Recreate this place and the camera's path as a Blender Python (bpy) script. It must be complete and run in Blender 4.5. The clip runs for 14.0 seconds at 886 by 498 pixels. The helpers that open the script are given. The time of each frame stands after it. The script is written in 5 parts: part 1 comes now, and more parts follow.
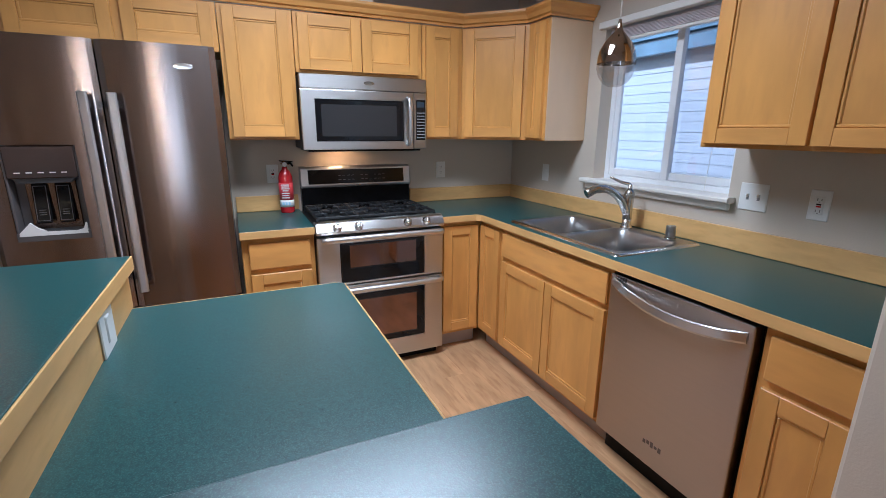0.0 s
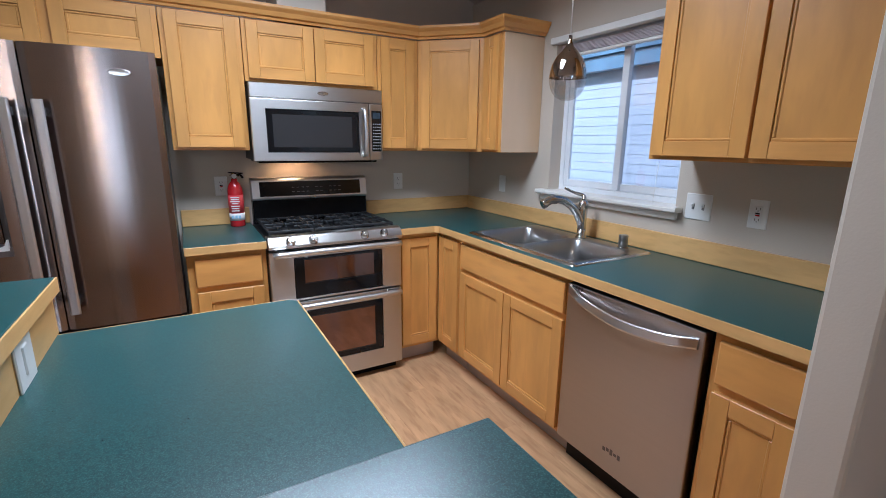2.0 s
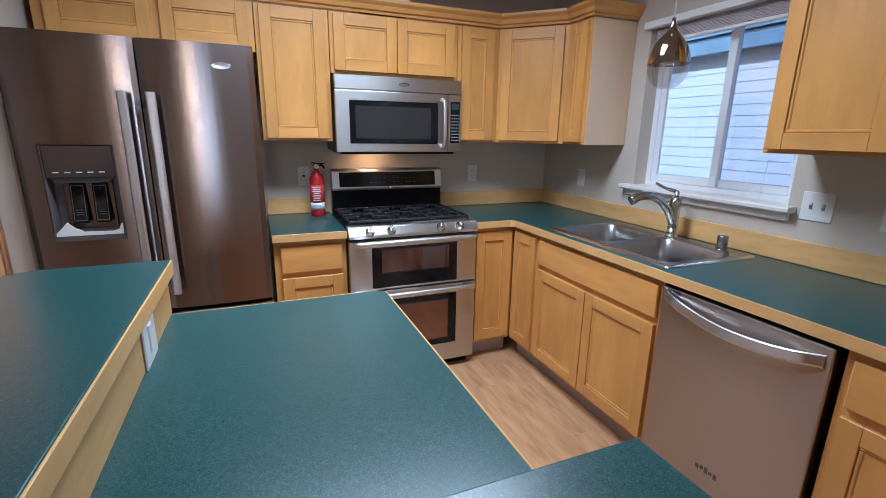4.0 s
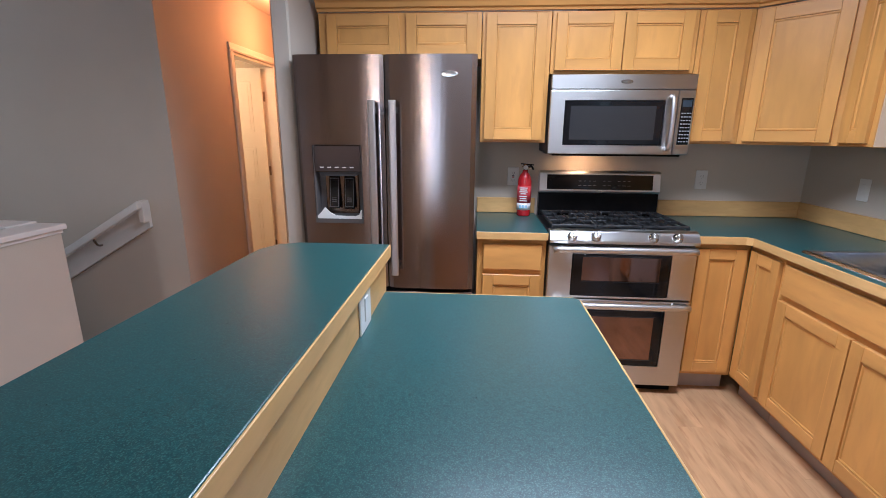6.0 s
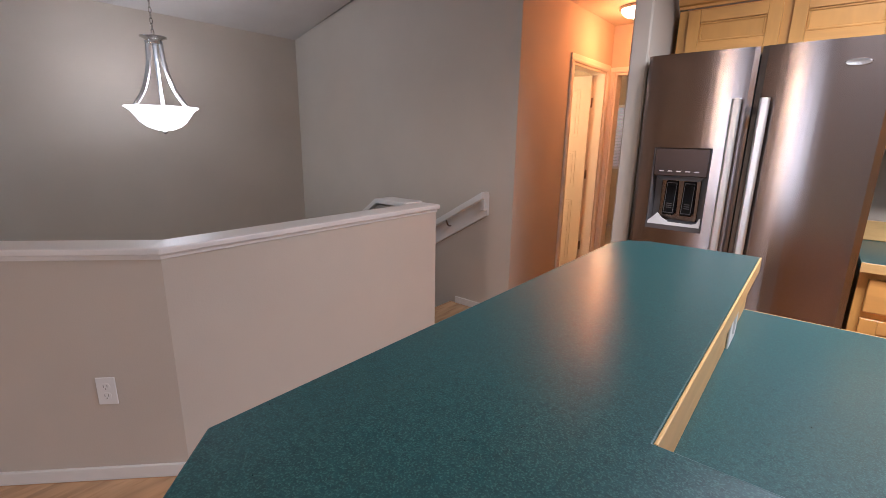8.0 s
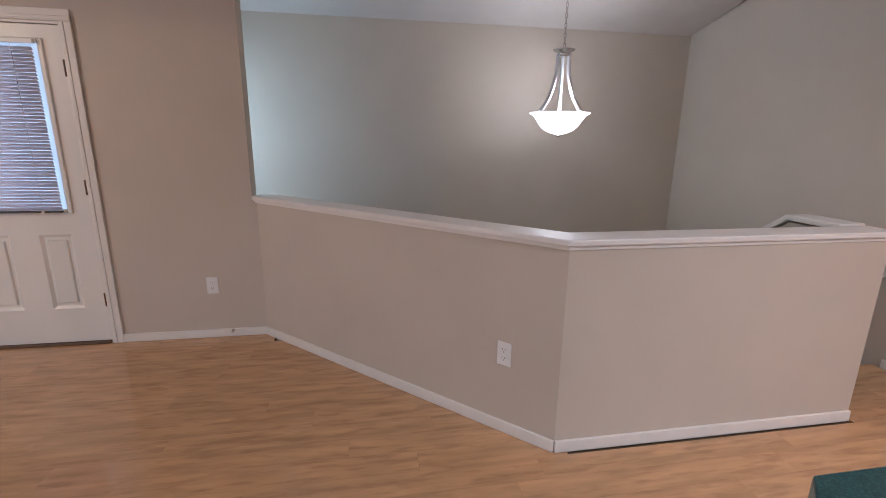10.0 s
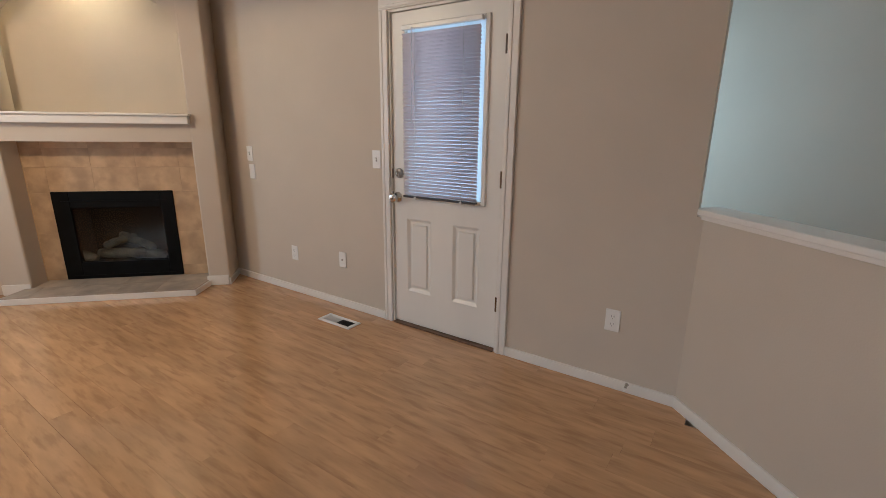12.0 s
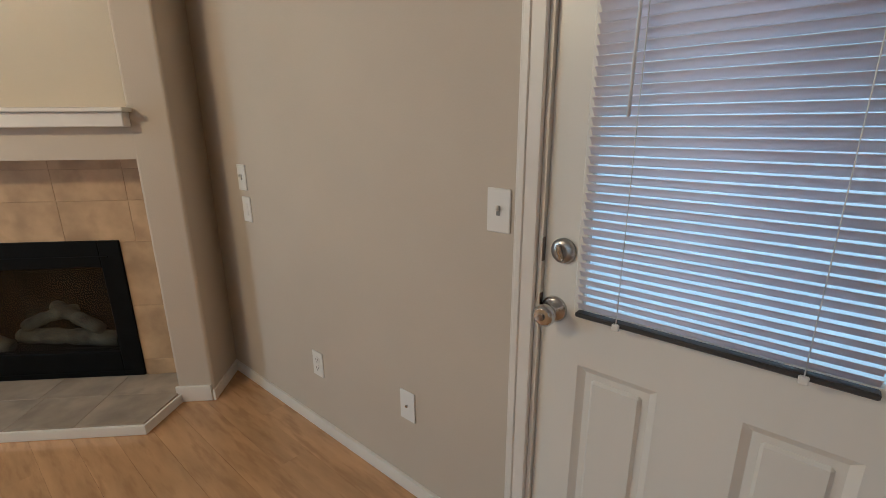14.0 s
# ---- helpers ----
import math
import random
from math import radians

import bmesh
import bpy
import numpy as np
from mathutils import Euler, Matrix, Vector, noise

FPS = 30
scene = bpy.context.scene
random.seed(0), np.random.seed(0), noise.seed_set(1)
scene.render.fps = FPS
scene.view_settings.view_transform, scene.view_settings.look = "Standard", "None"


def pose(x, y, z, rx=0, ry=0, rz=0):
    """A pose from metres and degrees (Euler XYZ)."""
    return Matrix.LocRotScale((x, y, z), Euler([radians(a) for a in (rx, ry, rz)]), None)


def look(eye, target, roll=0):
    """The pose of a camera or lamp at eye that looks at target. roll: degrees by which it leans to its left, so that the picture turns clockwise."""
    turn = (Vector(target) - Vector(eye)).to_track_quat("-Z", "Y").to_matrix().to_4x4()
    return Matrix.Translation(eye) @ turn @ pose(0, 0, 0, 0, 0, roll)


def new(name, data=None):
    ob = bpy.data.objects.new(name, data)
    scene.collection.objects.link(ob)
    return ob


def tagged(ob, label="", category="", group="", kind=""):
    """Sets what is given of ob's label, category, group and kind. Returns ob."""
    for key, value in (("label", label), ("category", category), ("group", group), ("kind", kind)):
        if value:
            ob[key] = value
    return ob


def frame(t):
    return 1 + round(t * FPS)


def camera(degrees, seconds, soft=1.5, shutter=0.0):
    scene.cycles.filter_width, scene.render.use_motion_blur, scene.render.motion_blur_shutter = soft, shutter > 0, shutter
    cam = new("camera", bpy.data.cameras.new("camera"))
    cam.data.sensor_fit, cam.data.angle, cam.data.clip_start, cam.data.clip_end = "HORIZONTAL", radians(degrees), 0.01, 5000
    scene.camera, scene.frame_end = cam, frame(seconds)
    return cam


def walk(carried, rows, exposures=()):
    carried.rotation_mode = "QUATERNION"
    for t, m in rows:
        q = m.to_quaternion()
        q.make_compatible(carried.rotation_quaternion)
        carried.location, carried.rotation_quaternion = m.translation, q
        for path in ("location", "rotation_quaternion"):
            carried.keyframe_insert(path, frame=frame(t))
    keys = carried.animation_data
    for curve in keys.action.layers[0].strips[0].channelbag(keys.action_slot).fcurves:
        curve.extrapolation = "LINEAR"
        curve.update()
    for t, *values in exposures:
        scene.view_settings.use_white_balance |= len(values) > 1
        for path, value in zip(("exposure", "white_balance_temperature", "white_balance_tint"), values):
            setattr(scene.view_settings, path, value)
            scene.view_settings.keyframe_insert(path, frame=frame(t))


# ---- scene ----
cam = camera(89.0, 14.0, soft=0.8)
PATH = [
    (0, (-2.027, -3.121, 1.43), (-1.223, -1.362, 0.921), 0.4),
    (0.5, (-2.03, -3.1, 1.434), (-1.161, -1.366, 0.947), 0.6),
    (1, (-2.022, -3.095, 1.43), (-1.101, -1.383, 0.962), 0.7),
    (1.5, (-2.016, -3.102, 1.435), (-1.063, -1.405, 0.974), 0.7),
    (2, (-2.007, -3.097, 1.43), (-1.039, -1.408, 0.969), 0.7),
    (2.2, (-2.006, -3.094, 1.428), (-1.039, -1.405, 0.968), 0.7),
    (4.3, (-2.091, -3.0, 1.424), (-1.444, -1.175, 0.923), 0.9),
    (4.5, (-2.085, -2.995, 1.419), (-1.511, -1.145, 0.92), 0.9),
    (5, (-2.068, -2.979, 1.418), (-1.724, -1.073, 0.919), 0.8),
    (5.5, (-2.046, -2.979, 1.419), (-1.948, -1.046, 0.918), 0.6),
    (6, (-2.06, -2.994, 1.419), (-2.193, -1.061, 0.923), 0.4),
    (6.5, (-2.085, -3.016, 1.412), (-2.46, -1.114, 0.921), 0.4),
    (7, (-2.126, -3.049, 1.402), (-2.772, -1.219, 0.918), 0.5),
    (7.5, (-2.165, -3.095, 1.399), (-3.101, -1.396, 0.912), 0.6),
    (8, (-2.24, -3.135, 1.388), (-3.471, -1.632, 0.91), 0.9),
    (8.2, (-2.278, -3.152, 1.383), (-3.61, -1.738, 0.911), 0.9),
    (10.3, (-2.51, -3.362, 1.354), (-4.451, -3.307, 0.875), 0.7),
    (10.5, (-2.59, -3.346, 1.34), (-4.526, -3.494, 0.859), 0.7),
    (11, (-2.75, -3.433, 1.326), (-4.597, -4.017, 0.83), 1.1),
    (11.5, (-2.993, -3.656, 1.316), (-4.714, -4.539, 0.809), 0.9),
    (12, (-3.312, -3.93, 1.307), (-4.919, -5.004, 0.794), 0.6),
    (12.5, (-3.647, -4.233, 1.325), (-5.157, -5.435, 0.799), 0.0),
    (13, (-3.985, -4.614, 1.327), (-5.438, -5.876, 0.783), 0.0),
    (13.5, (-4.324, -4.959, 1.327), (-5.736, -6.265, 0.779), 0.1),
    (14, (-4.592, -5.326, 1.334), (-6.055, -6.577, 0.793), -0.4),
]
walk(cam, [(t, look(eye, target, roll)) for t, eye, target, roll in PATH],
     [(0, -0.15, 4900, 6), (2.0, -0.15, 4900, 6), (4.5, -0.17, 4780, 7), (5.5, -0.12, 4900, 10), (6.5, 0.2, 4950, 9), (7.2, 0.2, 4950, 10),
      (8.2, 0.25, 5450, 15), (10.3, 0.38, 5350, 12), (11.0, 0.28, 5480, 8), (11.5, 0.32, 5480, 6), (13, 0.24, 4950, -3), (14, 0.16, 5220, -4)])

# ---- world, sun, large lights ----
world = bpy.data.worlds.new("sky")
scene.world = world
world.use_nodes = True
wn = world.node_tree
sky = wn.nodes.new("ShaderNodeTexSky")
sky.sky_type, sky.sun_disc = "NISHITA", False
sky.sun_elevation, sky.sun_rotation = radians(31), radians(233)
wn.nodes["Background"].inputs["Strength"].default_value = 0.15
wn.links.new(sky.outputs["Color"], wn.nodes["Background"].inputs["Color"])


def lamp(name, kind, m, watts, colour, size=0.1, size_y=None, angle=None, blend=0.6):
    data = bpy.data.lights.new(name, kind)
    data.energy, data.color = watts, colour
    if kind == "AREA":
        data.shape, data.size, data.size_y = "RECTANGLE", size, size_y or size
    elif kind == "SUN":
        data.angle = size
    else:
        data.shadow_soft_size = size
    if kind == "SPOT":
        data.spot_size, data.spot_blend = angle, blend
    ob = new(name, data)
    ob.matrix_world = m
    return ob


DAY, WARM, SOFT = (0.80, 0.90, 1.0), (1.0, 0.29, 0.065), (1.0, 0.96, 0.92)
lamp("sun", "SUN", look((0, 0, 20), (0.8, 0.6, 19.4)), 4.2, (0.95, 0.96, 1.0), radians(2))
lamp("sky_light_south_window", "AREA", look((-2.95, -8.80, 1.45), (-2.9, 0, 1.1)), 27, DAY, 0.8, 1.5)
# fill light added from the unseen east side
lamp("sky_light_east_window", "AREA", look((-0.06, -5.2, 1.45), (-6, -5.0, 1.2)), 3, DAY, 2.2, 1.6)
lamp("sky_light_stair_window", "AREA", look((-6.15, -4.72, 1.35), (-6.3, 0, 0.9)), 9.5, (0.62, 0.84, 0.95), 0.8, 1.3)
lamp("kitchen_ceiling_lamp", "AREA", look((-1.62, -1.42, 2.62), (-1.62, -1.42, 0)), 57, SOFT, 1.2, 0.5).data.spread = radians(150)
lamp("dining_ceiling_lamp", "SPOT", pose(-3.14, -7.2, 2.32), 74, (1.0, 0.69, 0.41), 0.12, angle=radians(178), blend=0.12)
lamp("stair_pendant_bulb", "POINT", pose(-5.96, -1.78, 1.74), 8.5, (1.0, 0.94, 0.90), 0.09)
lamp("sky_light_door_glass", "AREA", look((-5.632, -5.45, 1.378), (0, -5.45, 1.378)), 1.9, (0.82, 0.84, 1.0), 0.56, 0.97)
lamp("hall_bulb", "POINT", pose(-3.62, 1.0, 2.22), 17, WARM, 0.09)
# unseen warm light added to brighten the room past the hall
lamp("bedroom_bulb", "POINT", pose(-4.3, 3.0, 2.1), 22, (1.0, 0.60, 0.27), 0.1)
lamp("side_room_bulb", "POINT", pose(-4.9, 0.5, 1.9), 38, (1.0, 0.60, 0.26), 0.1)
lamp("niche_spot", "SPOT", pose(-4.88, -8.30, 2.62), 88, (1.0, 0.76, 0.45), 0.06, angle=radians(165), blend=1.0)
lamp("cooktop_bulb", "SPOT", look((-1.40, -0.145, 1.298), (-1.38, -0.03, 1.1)), 2.6, (1.0, 0.5, 0.2), 0.02, angle=radians(160))
scene.view_settings.exposure = 0.0


# ---- materials ----
def material(name, colour, rough=0.5, metal=0.0, vary=0.08, scale=6.0, bump=0.0, bump_scale=200.0, stretch=(1, 1, 1),
             second=None, second_scale=40.0, second_amount=0.3, emit=0.0, each=0.0, coat=0.0, rough_vary=0.0, spec=0.5):
    m = bpy.data.materials.new(name)
    m.use_nodes = True
    nt, b = m.node_tree, m.node_tree.nodes["Principled BSDF"]
    L = nt.links.new
    b.inputs["Roughness"].default_value, b.inputs["Metallic"].default_value = rough, metal
    b.inputs["Coat Weight"].default_value = coat
    b.inputs["Specular IOR Level"].default_value = spec
    tc = nt.nodes.new("ShaderNodeTexCoord")
    mp = nt.nodes.new("ShaderNodeMapping")
    mp.inputs["Scale"].default_value = stretch
    L(tc.outputs["Object"], mp.inputs["Vector"])
    info = nt.nodes.new("ShaderNodeObjectInfo")
    if each:
        shift = nt.nodes.new("ShaderNodeVectorMath")
        shift.operation = "SCALE"
        shift.inputs[0].default_value = (37, 91, 53)
        L(info.outputs["Random"], shift.inputs["Scale"])
        L(shift.outputs[0], mp.inputs["Location"])
    n1 = nt.nodes.new("ShaderNodeTexNoise")
    n1.inputs["Scale"].default_value, n1.inputs["Detail"].default_value = scale, 5
    L(mp.outputs[0], n1.inputs["Vector"])
    ramp = nt.nodes.new("ShaderNodeValToRGB")
    dark = tuple(max(0, c * (1 - 2.2 * vary)) for c in colour[:3])
    light = tuple(min(1, c * (1 + 1.6 * vary)) for c in colour[:3])
    ramp.color_ramp.elements[0].color, ramp.color_ramp.elements[0].position = (*dark, 1), 0.3
    ramp.color_ramp.elements[1].color, ramp.color_ramp.elements[1].position = (*light, 1), 0.7
    L(n1.outputs["Fac"], ramp.inputs["Fac"])
    out = ramp.outputs["Color"]
    if second:
        n2 = nt.nodes.new("ShaderNodeTexNoise")
        n2.inputs["Scale"].default_value, n2.inputs["Detail"].default_value = second_scale, 3
        L(mp.outputs[0], n2.inputs["Vector"])
        r2 = nt.nodes.new("ShaderNodeValToRGB")
        r2.color_ramp.elements[0].position, r2.color_ramp.elements[1].position = 0.5, 0.68
        r2.color_ramp.elements[1].color = (second_amount,) * 3 + (1,)
        L(n2.outputs["Fac"], r2.inputs["Fac"])
        mix = nt.nodes.new("ShaderNodeMix")
        mix.data_type = "RGBA"
        L(r2.outputs["Color"], mix.inputs["Factor"])
        L(out, mix.inputs[6])
        mix.inputs[7].default_value = (*second, 1)
        out = mix.outputs[2]
    if each:
        hsv = nt.nodes.new("ShaderNodeHueSaturation")
        rng = nt.nodes.new("ShaderNodeMapRange")
        rng.inputs["To Min"].default_value, rng.inputs["To Max"].default_value = 1 - each, 1 + each
        L(info.outputs["Random"], rng.inputs["Value"])
        L(rng.outputs[0], hsv.inputs["Value"])
        L(out, hsv.inputs["Color"])
        out = hsv.outputs["Color"]
    L(out, b.inputs["Base Color"])
    if rough_vary:
        rr = nt.nodes.new("ShaderNodeMapRange")
        rr.inputs["To Min"].default_value, rr.inputs["To Max"].default_value = rough - rough_vary, rough + rough_vary
        L(n1.outputs["Fac"], rr.inputs["Value"])
        L(rr.outputs[0], b.inputs["Roughness"])
    if bump:
        n3 = nt.nodes.new("ShaderNodeTexNoise")
        n3.inputs["Scale"].default_value, n3.inputs["Detail"].default_value = bump_scale, 2
        L(mp.outputs[0], n3.inputs["Vector"])
        bp = nt.nodes.new("ShaderNodeBump")
        bp.inputs["Strength"].default_value, bp.inputs["Distance"].default_value = bump, 0.002
        L(n3.outputs["Fac"], bp.inputs["Height"])
        L(bp.outputs[0], b.inputs["Normal"])
    if emit:
        b.inputs["Emission Color"].default_value = (*colour[:3], 1)
        b.inputs["Emission Strength"].default_value = emit
    return m


def thin_glass(name, tint, gloss=0.12):
    """A thin clear sheet: light goes straight through, and a part of it is mirrored."""
    m = bpy.data.materials.new(name)
    m.use_nodes = True
    nt = m.node_tree
    nt.nodes.remove(nt.nodes["Principled BSDF"])
    tr, gl, mx, fr_ = (nt.nodes.new("ShaderNode" + k) for k in ("BsdfTransparent", "BsdfGlossy", "MixShader", "Value"))
    tr.inputs["Color"].default_value = (*tint, 1)
    gl.inputs["Roughness"].default_value = 0.03
    fr_.outputs[0].default_value = 0.4 * gloss
    nt.links.new(fr_.outputs[0], mx.inputs[0])
    nt.links.new(tr.outputs[0], mx.inputs[1])
    nt.links.new(gl.outputs[0], mx.inputs[2])
    nt.links.new(mx.outputs[0], nt.nodes["Material Output"].inputs["Surface"])
    return m


PAINT = material("wall_paint", (0.56, 0.488, 0.398), 0.75, vary=0.015, scale=2.5, bump=0.22, bump_scale=150)
CEIL = material("ceiling_paint", (0.60, 0.55, 0.50), 0.85, vary=0.02, scale=3, bump=0.4, bump_scale=90)
WHITE = material("white_trim_paint", (0.76, 0.72, 0.66), 0.38, vary=0.02, scale=5, bump=0.05, bump_scale=60)
DOORW = material("white_door_paint", (0.76, 0.73, 0.67), 0.32, vary=0.02, scale=4, bump=0.10, bump_scale=45, stretch=(1, 1, 0.15))
MAPLE = material("honey_maple", (0.62, 0.308, 0.075), 0.33, vary=0.075, scale=3.2, stretch=(2.2, 2.2, 0.55), second=(0.42, 0.20, 0.06),
                 second_scale=9, second_amount=0.25, bump=0.03, bump_scale=90, each=0.05, rough_vary=0.05)
MAPLE_H = material("honey_maple_across", (0.64, 0.318, 0.082), 0.33, vary=0.075, scale=3.2, stretch=(0.55, 0.55, 2.6), second=(0.44, 0.21, 0.06),
                   second_scale=9, second_amount=0.25, bump=0.03, bump_scale=90, each=0.05, rough_vary=0.05)
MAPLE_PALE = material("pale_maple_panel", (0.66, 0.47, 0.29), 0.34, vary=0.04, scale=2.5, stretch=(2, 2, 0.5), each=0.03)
MAPLE_EDGE = material("maple_counter_edge", (0.66, 0.40, 0.145), 0.36, vary=0.06, scale=5, stretch=(0.7, 0.7, 3), each=0.04, second=(0.50, 0.27, 0.08),
                      second_scale=14, second_amount=0.3)
TOE = material("toe_kick_vinyl", (0.40, 0.33, 0.28), 0.5, vary=0.06, scale=4)
GREEN = material("green_laminate", (0.0145, 0.059, 0.060), 0.30, spec=0.6, vary=0.16, scale=160, second=(0.07, 0.17, 0.15), second_scale=420,
                 second_amount=0.65, bump=0.08, bump_scale=420, rough_vary=0.05)
STEEL = material("brushed_steel", (0.30, 0.245, 0.22), 0.215, 1.0, vary=0.008, scale=3, stretch=(0.6, 0.6, 70))
STEEL_H = material("brushed_steel_across", (0.58, 0.56, 0.54), 0.33, 1.0, vary=0.006, scale=3, stretch=(0.6, 0.6, 60))
DWSTEEL = material("dishwasher_steel", (0.43, 0.39, 0.36), 0.33, 1.0, vary=0.006, scale=3, stretch=(0.6, 0.6, 60))
SATIN = material("pale_satin_steel", (0.66, 0.64, 0.62), 0.40, 1.0, vary=0.02, scale=6)
SINKST = material("sink_steel", (0.42, 0.41, 0.40), 0.30, 1.0, vary=0.02, scale=14, rough_vary=0.02)
CHROME = material("satin_nickel", (0.60, 0.58, 0.55), 0.22, 1.0, vary=0.02, scale=9)
BLACK = material("black_gloss_glass", (0.008, 0.008, 0.009), 0.06, vary=0.1, scale=3, spec=0.3)
MATTBLACK = material("matt_black_metal", (0.006, 0.006, 0.006), 0.55, vary=0.1, scale=12, spec=0.08)
BLACKM = material("black_enamel", (0.007, 0.007, 0.008), 0.28, vary=0.15, scale=12, bump=0.03, spec=0.12)
IRON = material("cast_iron_grate", (0.014, 0.014, 0.015), 0.5, vary=0.2, scale=30, bump=0.3, bump_scale=300)
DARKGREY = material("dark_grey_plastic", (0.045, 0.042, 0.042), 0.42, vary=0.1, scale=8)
WHITEP = material("white_plastic", (0.78, 0.76, 0.72), 0.32, vary=0.01, scale=4)
OFFW = material("ivory_slot_shadow", (0.24, 0.225, 0.21), 0.6, vary=0.05)
RED = material("red_enamel", (0.50, 0.015, 0.02), 0.25, vary=0.05, scale=5, coat=0.4)
REDLAB = material("red_label", (0.62, 0.05, 0.06), 0.45, vary=0.02)
PALELAB = material("pale_print", (0.80, 0.76, 0.74), 0.45, vary=0.02)
BLUELAB = material("blue_label", (0.35, 0.55, 0.72), 0.45, vary=0.05)
PLANK = material("laminate_plank", (0.53, 0.308, 0.152), 0.135, vary=0.085, scale=2.3, stretch=(8, 1.3, 1), second=(0.33, 0.175, 0.085),
                 second_scale=4.2, second_amount=0.55, bump=0.04, bump_scale=35, each=0.045, rough_vary=0.04, spec=0.75)
SUBFLOOR = material("plank_joint_shadow", (0.10, 0.06, 0.03), 0.8, vary=0.1)
TILE = material("tan_stone_tile", (0.52, 0.36, 0.21), 0.42, vary=0.10, scale=7, second=(0.33, 0.22, 0.13), second_scale=9, second_amount=0.5,
                bump=0.15, bump_scale=40, each=0.04)
TILEG = material("grey_stone_tile", (0.41, 0.335, 0.255), 0.38, vary=0.14, scale=6, second=(0.25, 0.21, 0.17), second_scale=8, second_amount=0.5,
                 bump=0.12, bump_scale=40, each=0.05)
GROUT = material("grout", (0.50, 0.35, 0.21), 0.9, vary=0.06, scale=60)
LOG = material("ceramic_log", (0.16, 0.135, 0.11), 0.85, vary=0.3, scale=14, bump=0.8, bump_scale=50)
BLIND = material("white_blind_slat", (0.80, 0.77, 0.78), 0.4, vary=0.01)
nt = BLIND.node_tree
tl, mx = nt.nodes.new("ShaderNodeBsdfTranslucent"), nt.nodes.new("ShaderNodeMixShader")
tl.inputs["Color"].default_value, mx.inputs[0].default_value = (0.90, 0.80, 0.82, 1), 0.45
nt.links.new(nt.nodes["Principled BSDF"].outputs[0], mx.inputs[1])
nt.links.new(tl.outputs[0], mx.inputs[2])
nt.links.new(mx.outputs[0], nt.nodes["Material Output"].inputs["Surface"])
# translucent sheet in place of clear glass, glowing as the daylight outside
DAYSHEET = BLIND.copy()
DAYSHEET.name = "hazy_daylit_pane"
DAYSHEET.node_tree.nodes["Mix Shader"].inputs[0].default_value = 0.6
DAYSHEET.node_tree.nodes["Translucent BSDF"].inputs["Color"].default_value = (0.82, 0.95, 1.0, 1)
VINYL = material("white_vinyl", (0.82, 0.83, 0.85), 0.35, vary=0.01)
SIDING = material("white_lap_siding", (0.86, 0.86, 0.88), 0.6, vary=0.03, scale=3, stretch=(1, 0.3, 1))
FASCIA = material("blue_grey_gutter", (0.30, 0.42, 0.52), 0.5, vary=0.1, scale=3)
REDWOOD = material("red_brown_fence", (0.40, 0.18, 0.14), 0.7, vary=0.2, scale=5, stretch=(3, 3, 0.4))
GROUNDM = material("grey_ground", (0.18, 0.17, 0.15), 0.9, vary=0.2, scale=2)
LAMPGLASS = material("lit_frosted_glass", (1.0, 0.96, 0.92), 0.3, vary=0.0, emit=2.2)
WARMGLASS = material("lit_warm_glass", (1.0, 0.80, 0.52), 0.3, vary=0.0, emit=5.0)
BULB = material("lit_cooktop_bulb", (1.0, 0.66, 0.32), 0.3, vary=0.0, emit=18)
GLASS = thin_glass("window_glass", (0.96, 0.98, 1.0))
# right pane's hazy look is put into a grey tint and more gloss
GREYGLASS = thin_glass("grey_tint_window_glass", (0.88, 0.89, 0.92), 0.25)
GREYPRINT = material("grey_print", (0.30, 0.30, 0.31), 0.5, vary=0.02)
CLEAR = thin_glass("clear_lamp_glass", (0.90, 0.88, 0.87), 0.5)
MIRROR = material("smoked_mirror_glass", (0.56, 0.48, 0.42), 0.08, 1.0, vary=0.05, scale=4)
CARPET = material("stair_carpet", (0.36, 0.31, 0.25), 0.95, vary=0.15, scale=60, bump=0.6, bump_scale=300)
SCREEN = material("oven_mesh_screen", (0.028, 0.027, 0.028), 0.25, vary=0.1, scale=200)
OVENGL = material("oven_window_glass", (0.22, 0.135, 0.105), 0.05, 0.9, vary=0.1, scale=3)
LCD = material("dim_display", (0.03, 0.045, 0.06), 0.2, vary=0.2)
DISPANEL = material("smoked_dispenser_panel", (0.15, 0.115, 0.105), 0.16, 0.7, vary=0.05, scale=4)
DEEPGREY = material("dispenser_grey", (0.10, 0.085, 0.08), 0.35, vary=0.1, scale=5)


for m_ in (STEEL, STEEL_H, DWSTEEL):
    nt = m_.node_tree
    tg = nt.nodes.new("ShaderNodeTangent")
    tg.direction_type, tg.axis = "RADIAL", "Z"
    nt.links.new(tg.outputs[0], nt.nodes["Principled BSDF"].inputs["Tangent"])
    nt.nodes["Principled BSDF"].inputs["Anisotropic"].default_value = 0.75
    nt.nodes["Principled BSDF"].inputs["Anisotropic Rotation"].default_value = 0.25
STEEL.node_tree.nodes["Principled BSDF"].inputs["Anisotropic"].default_value = 0.9


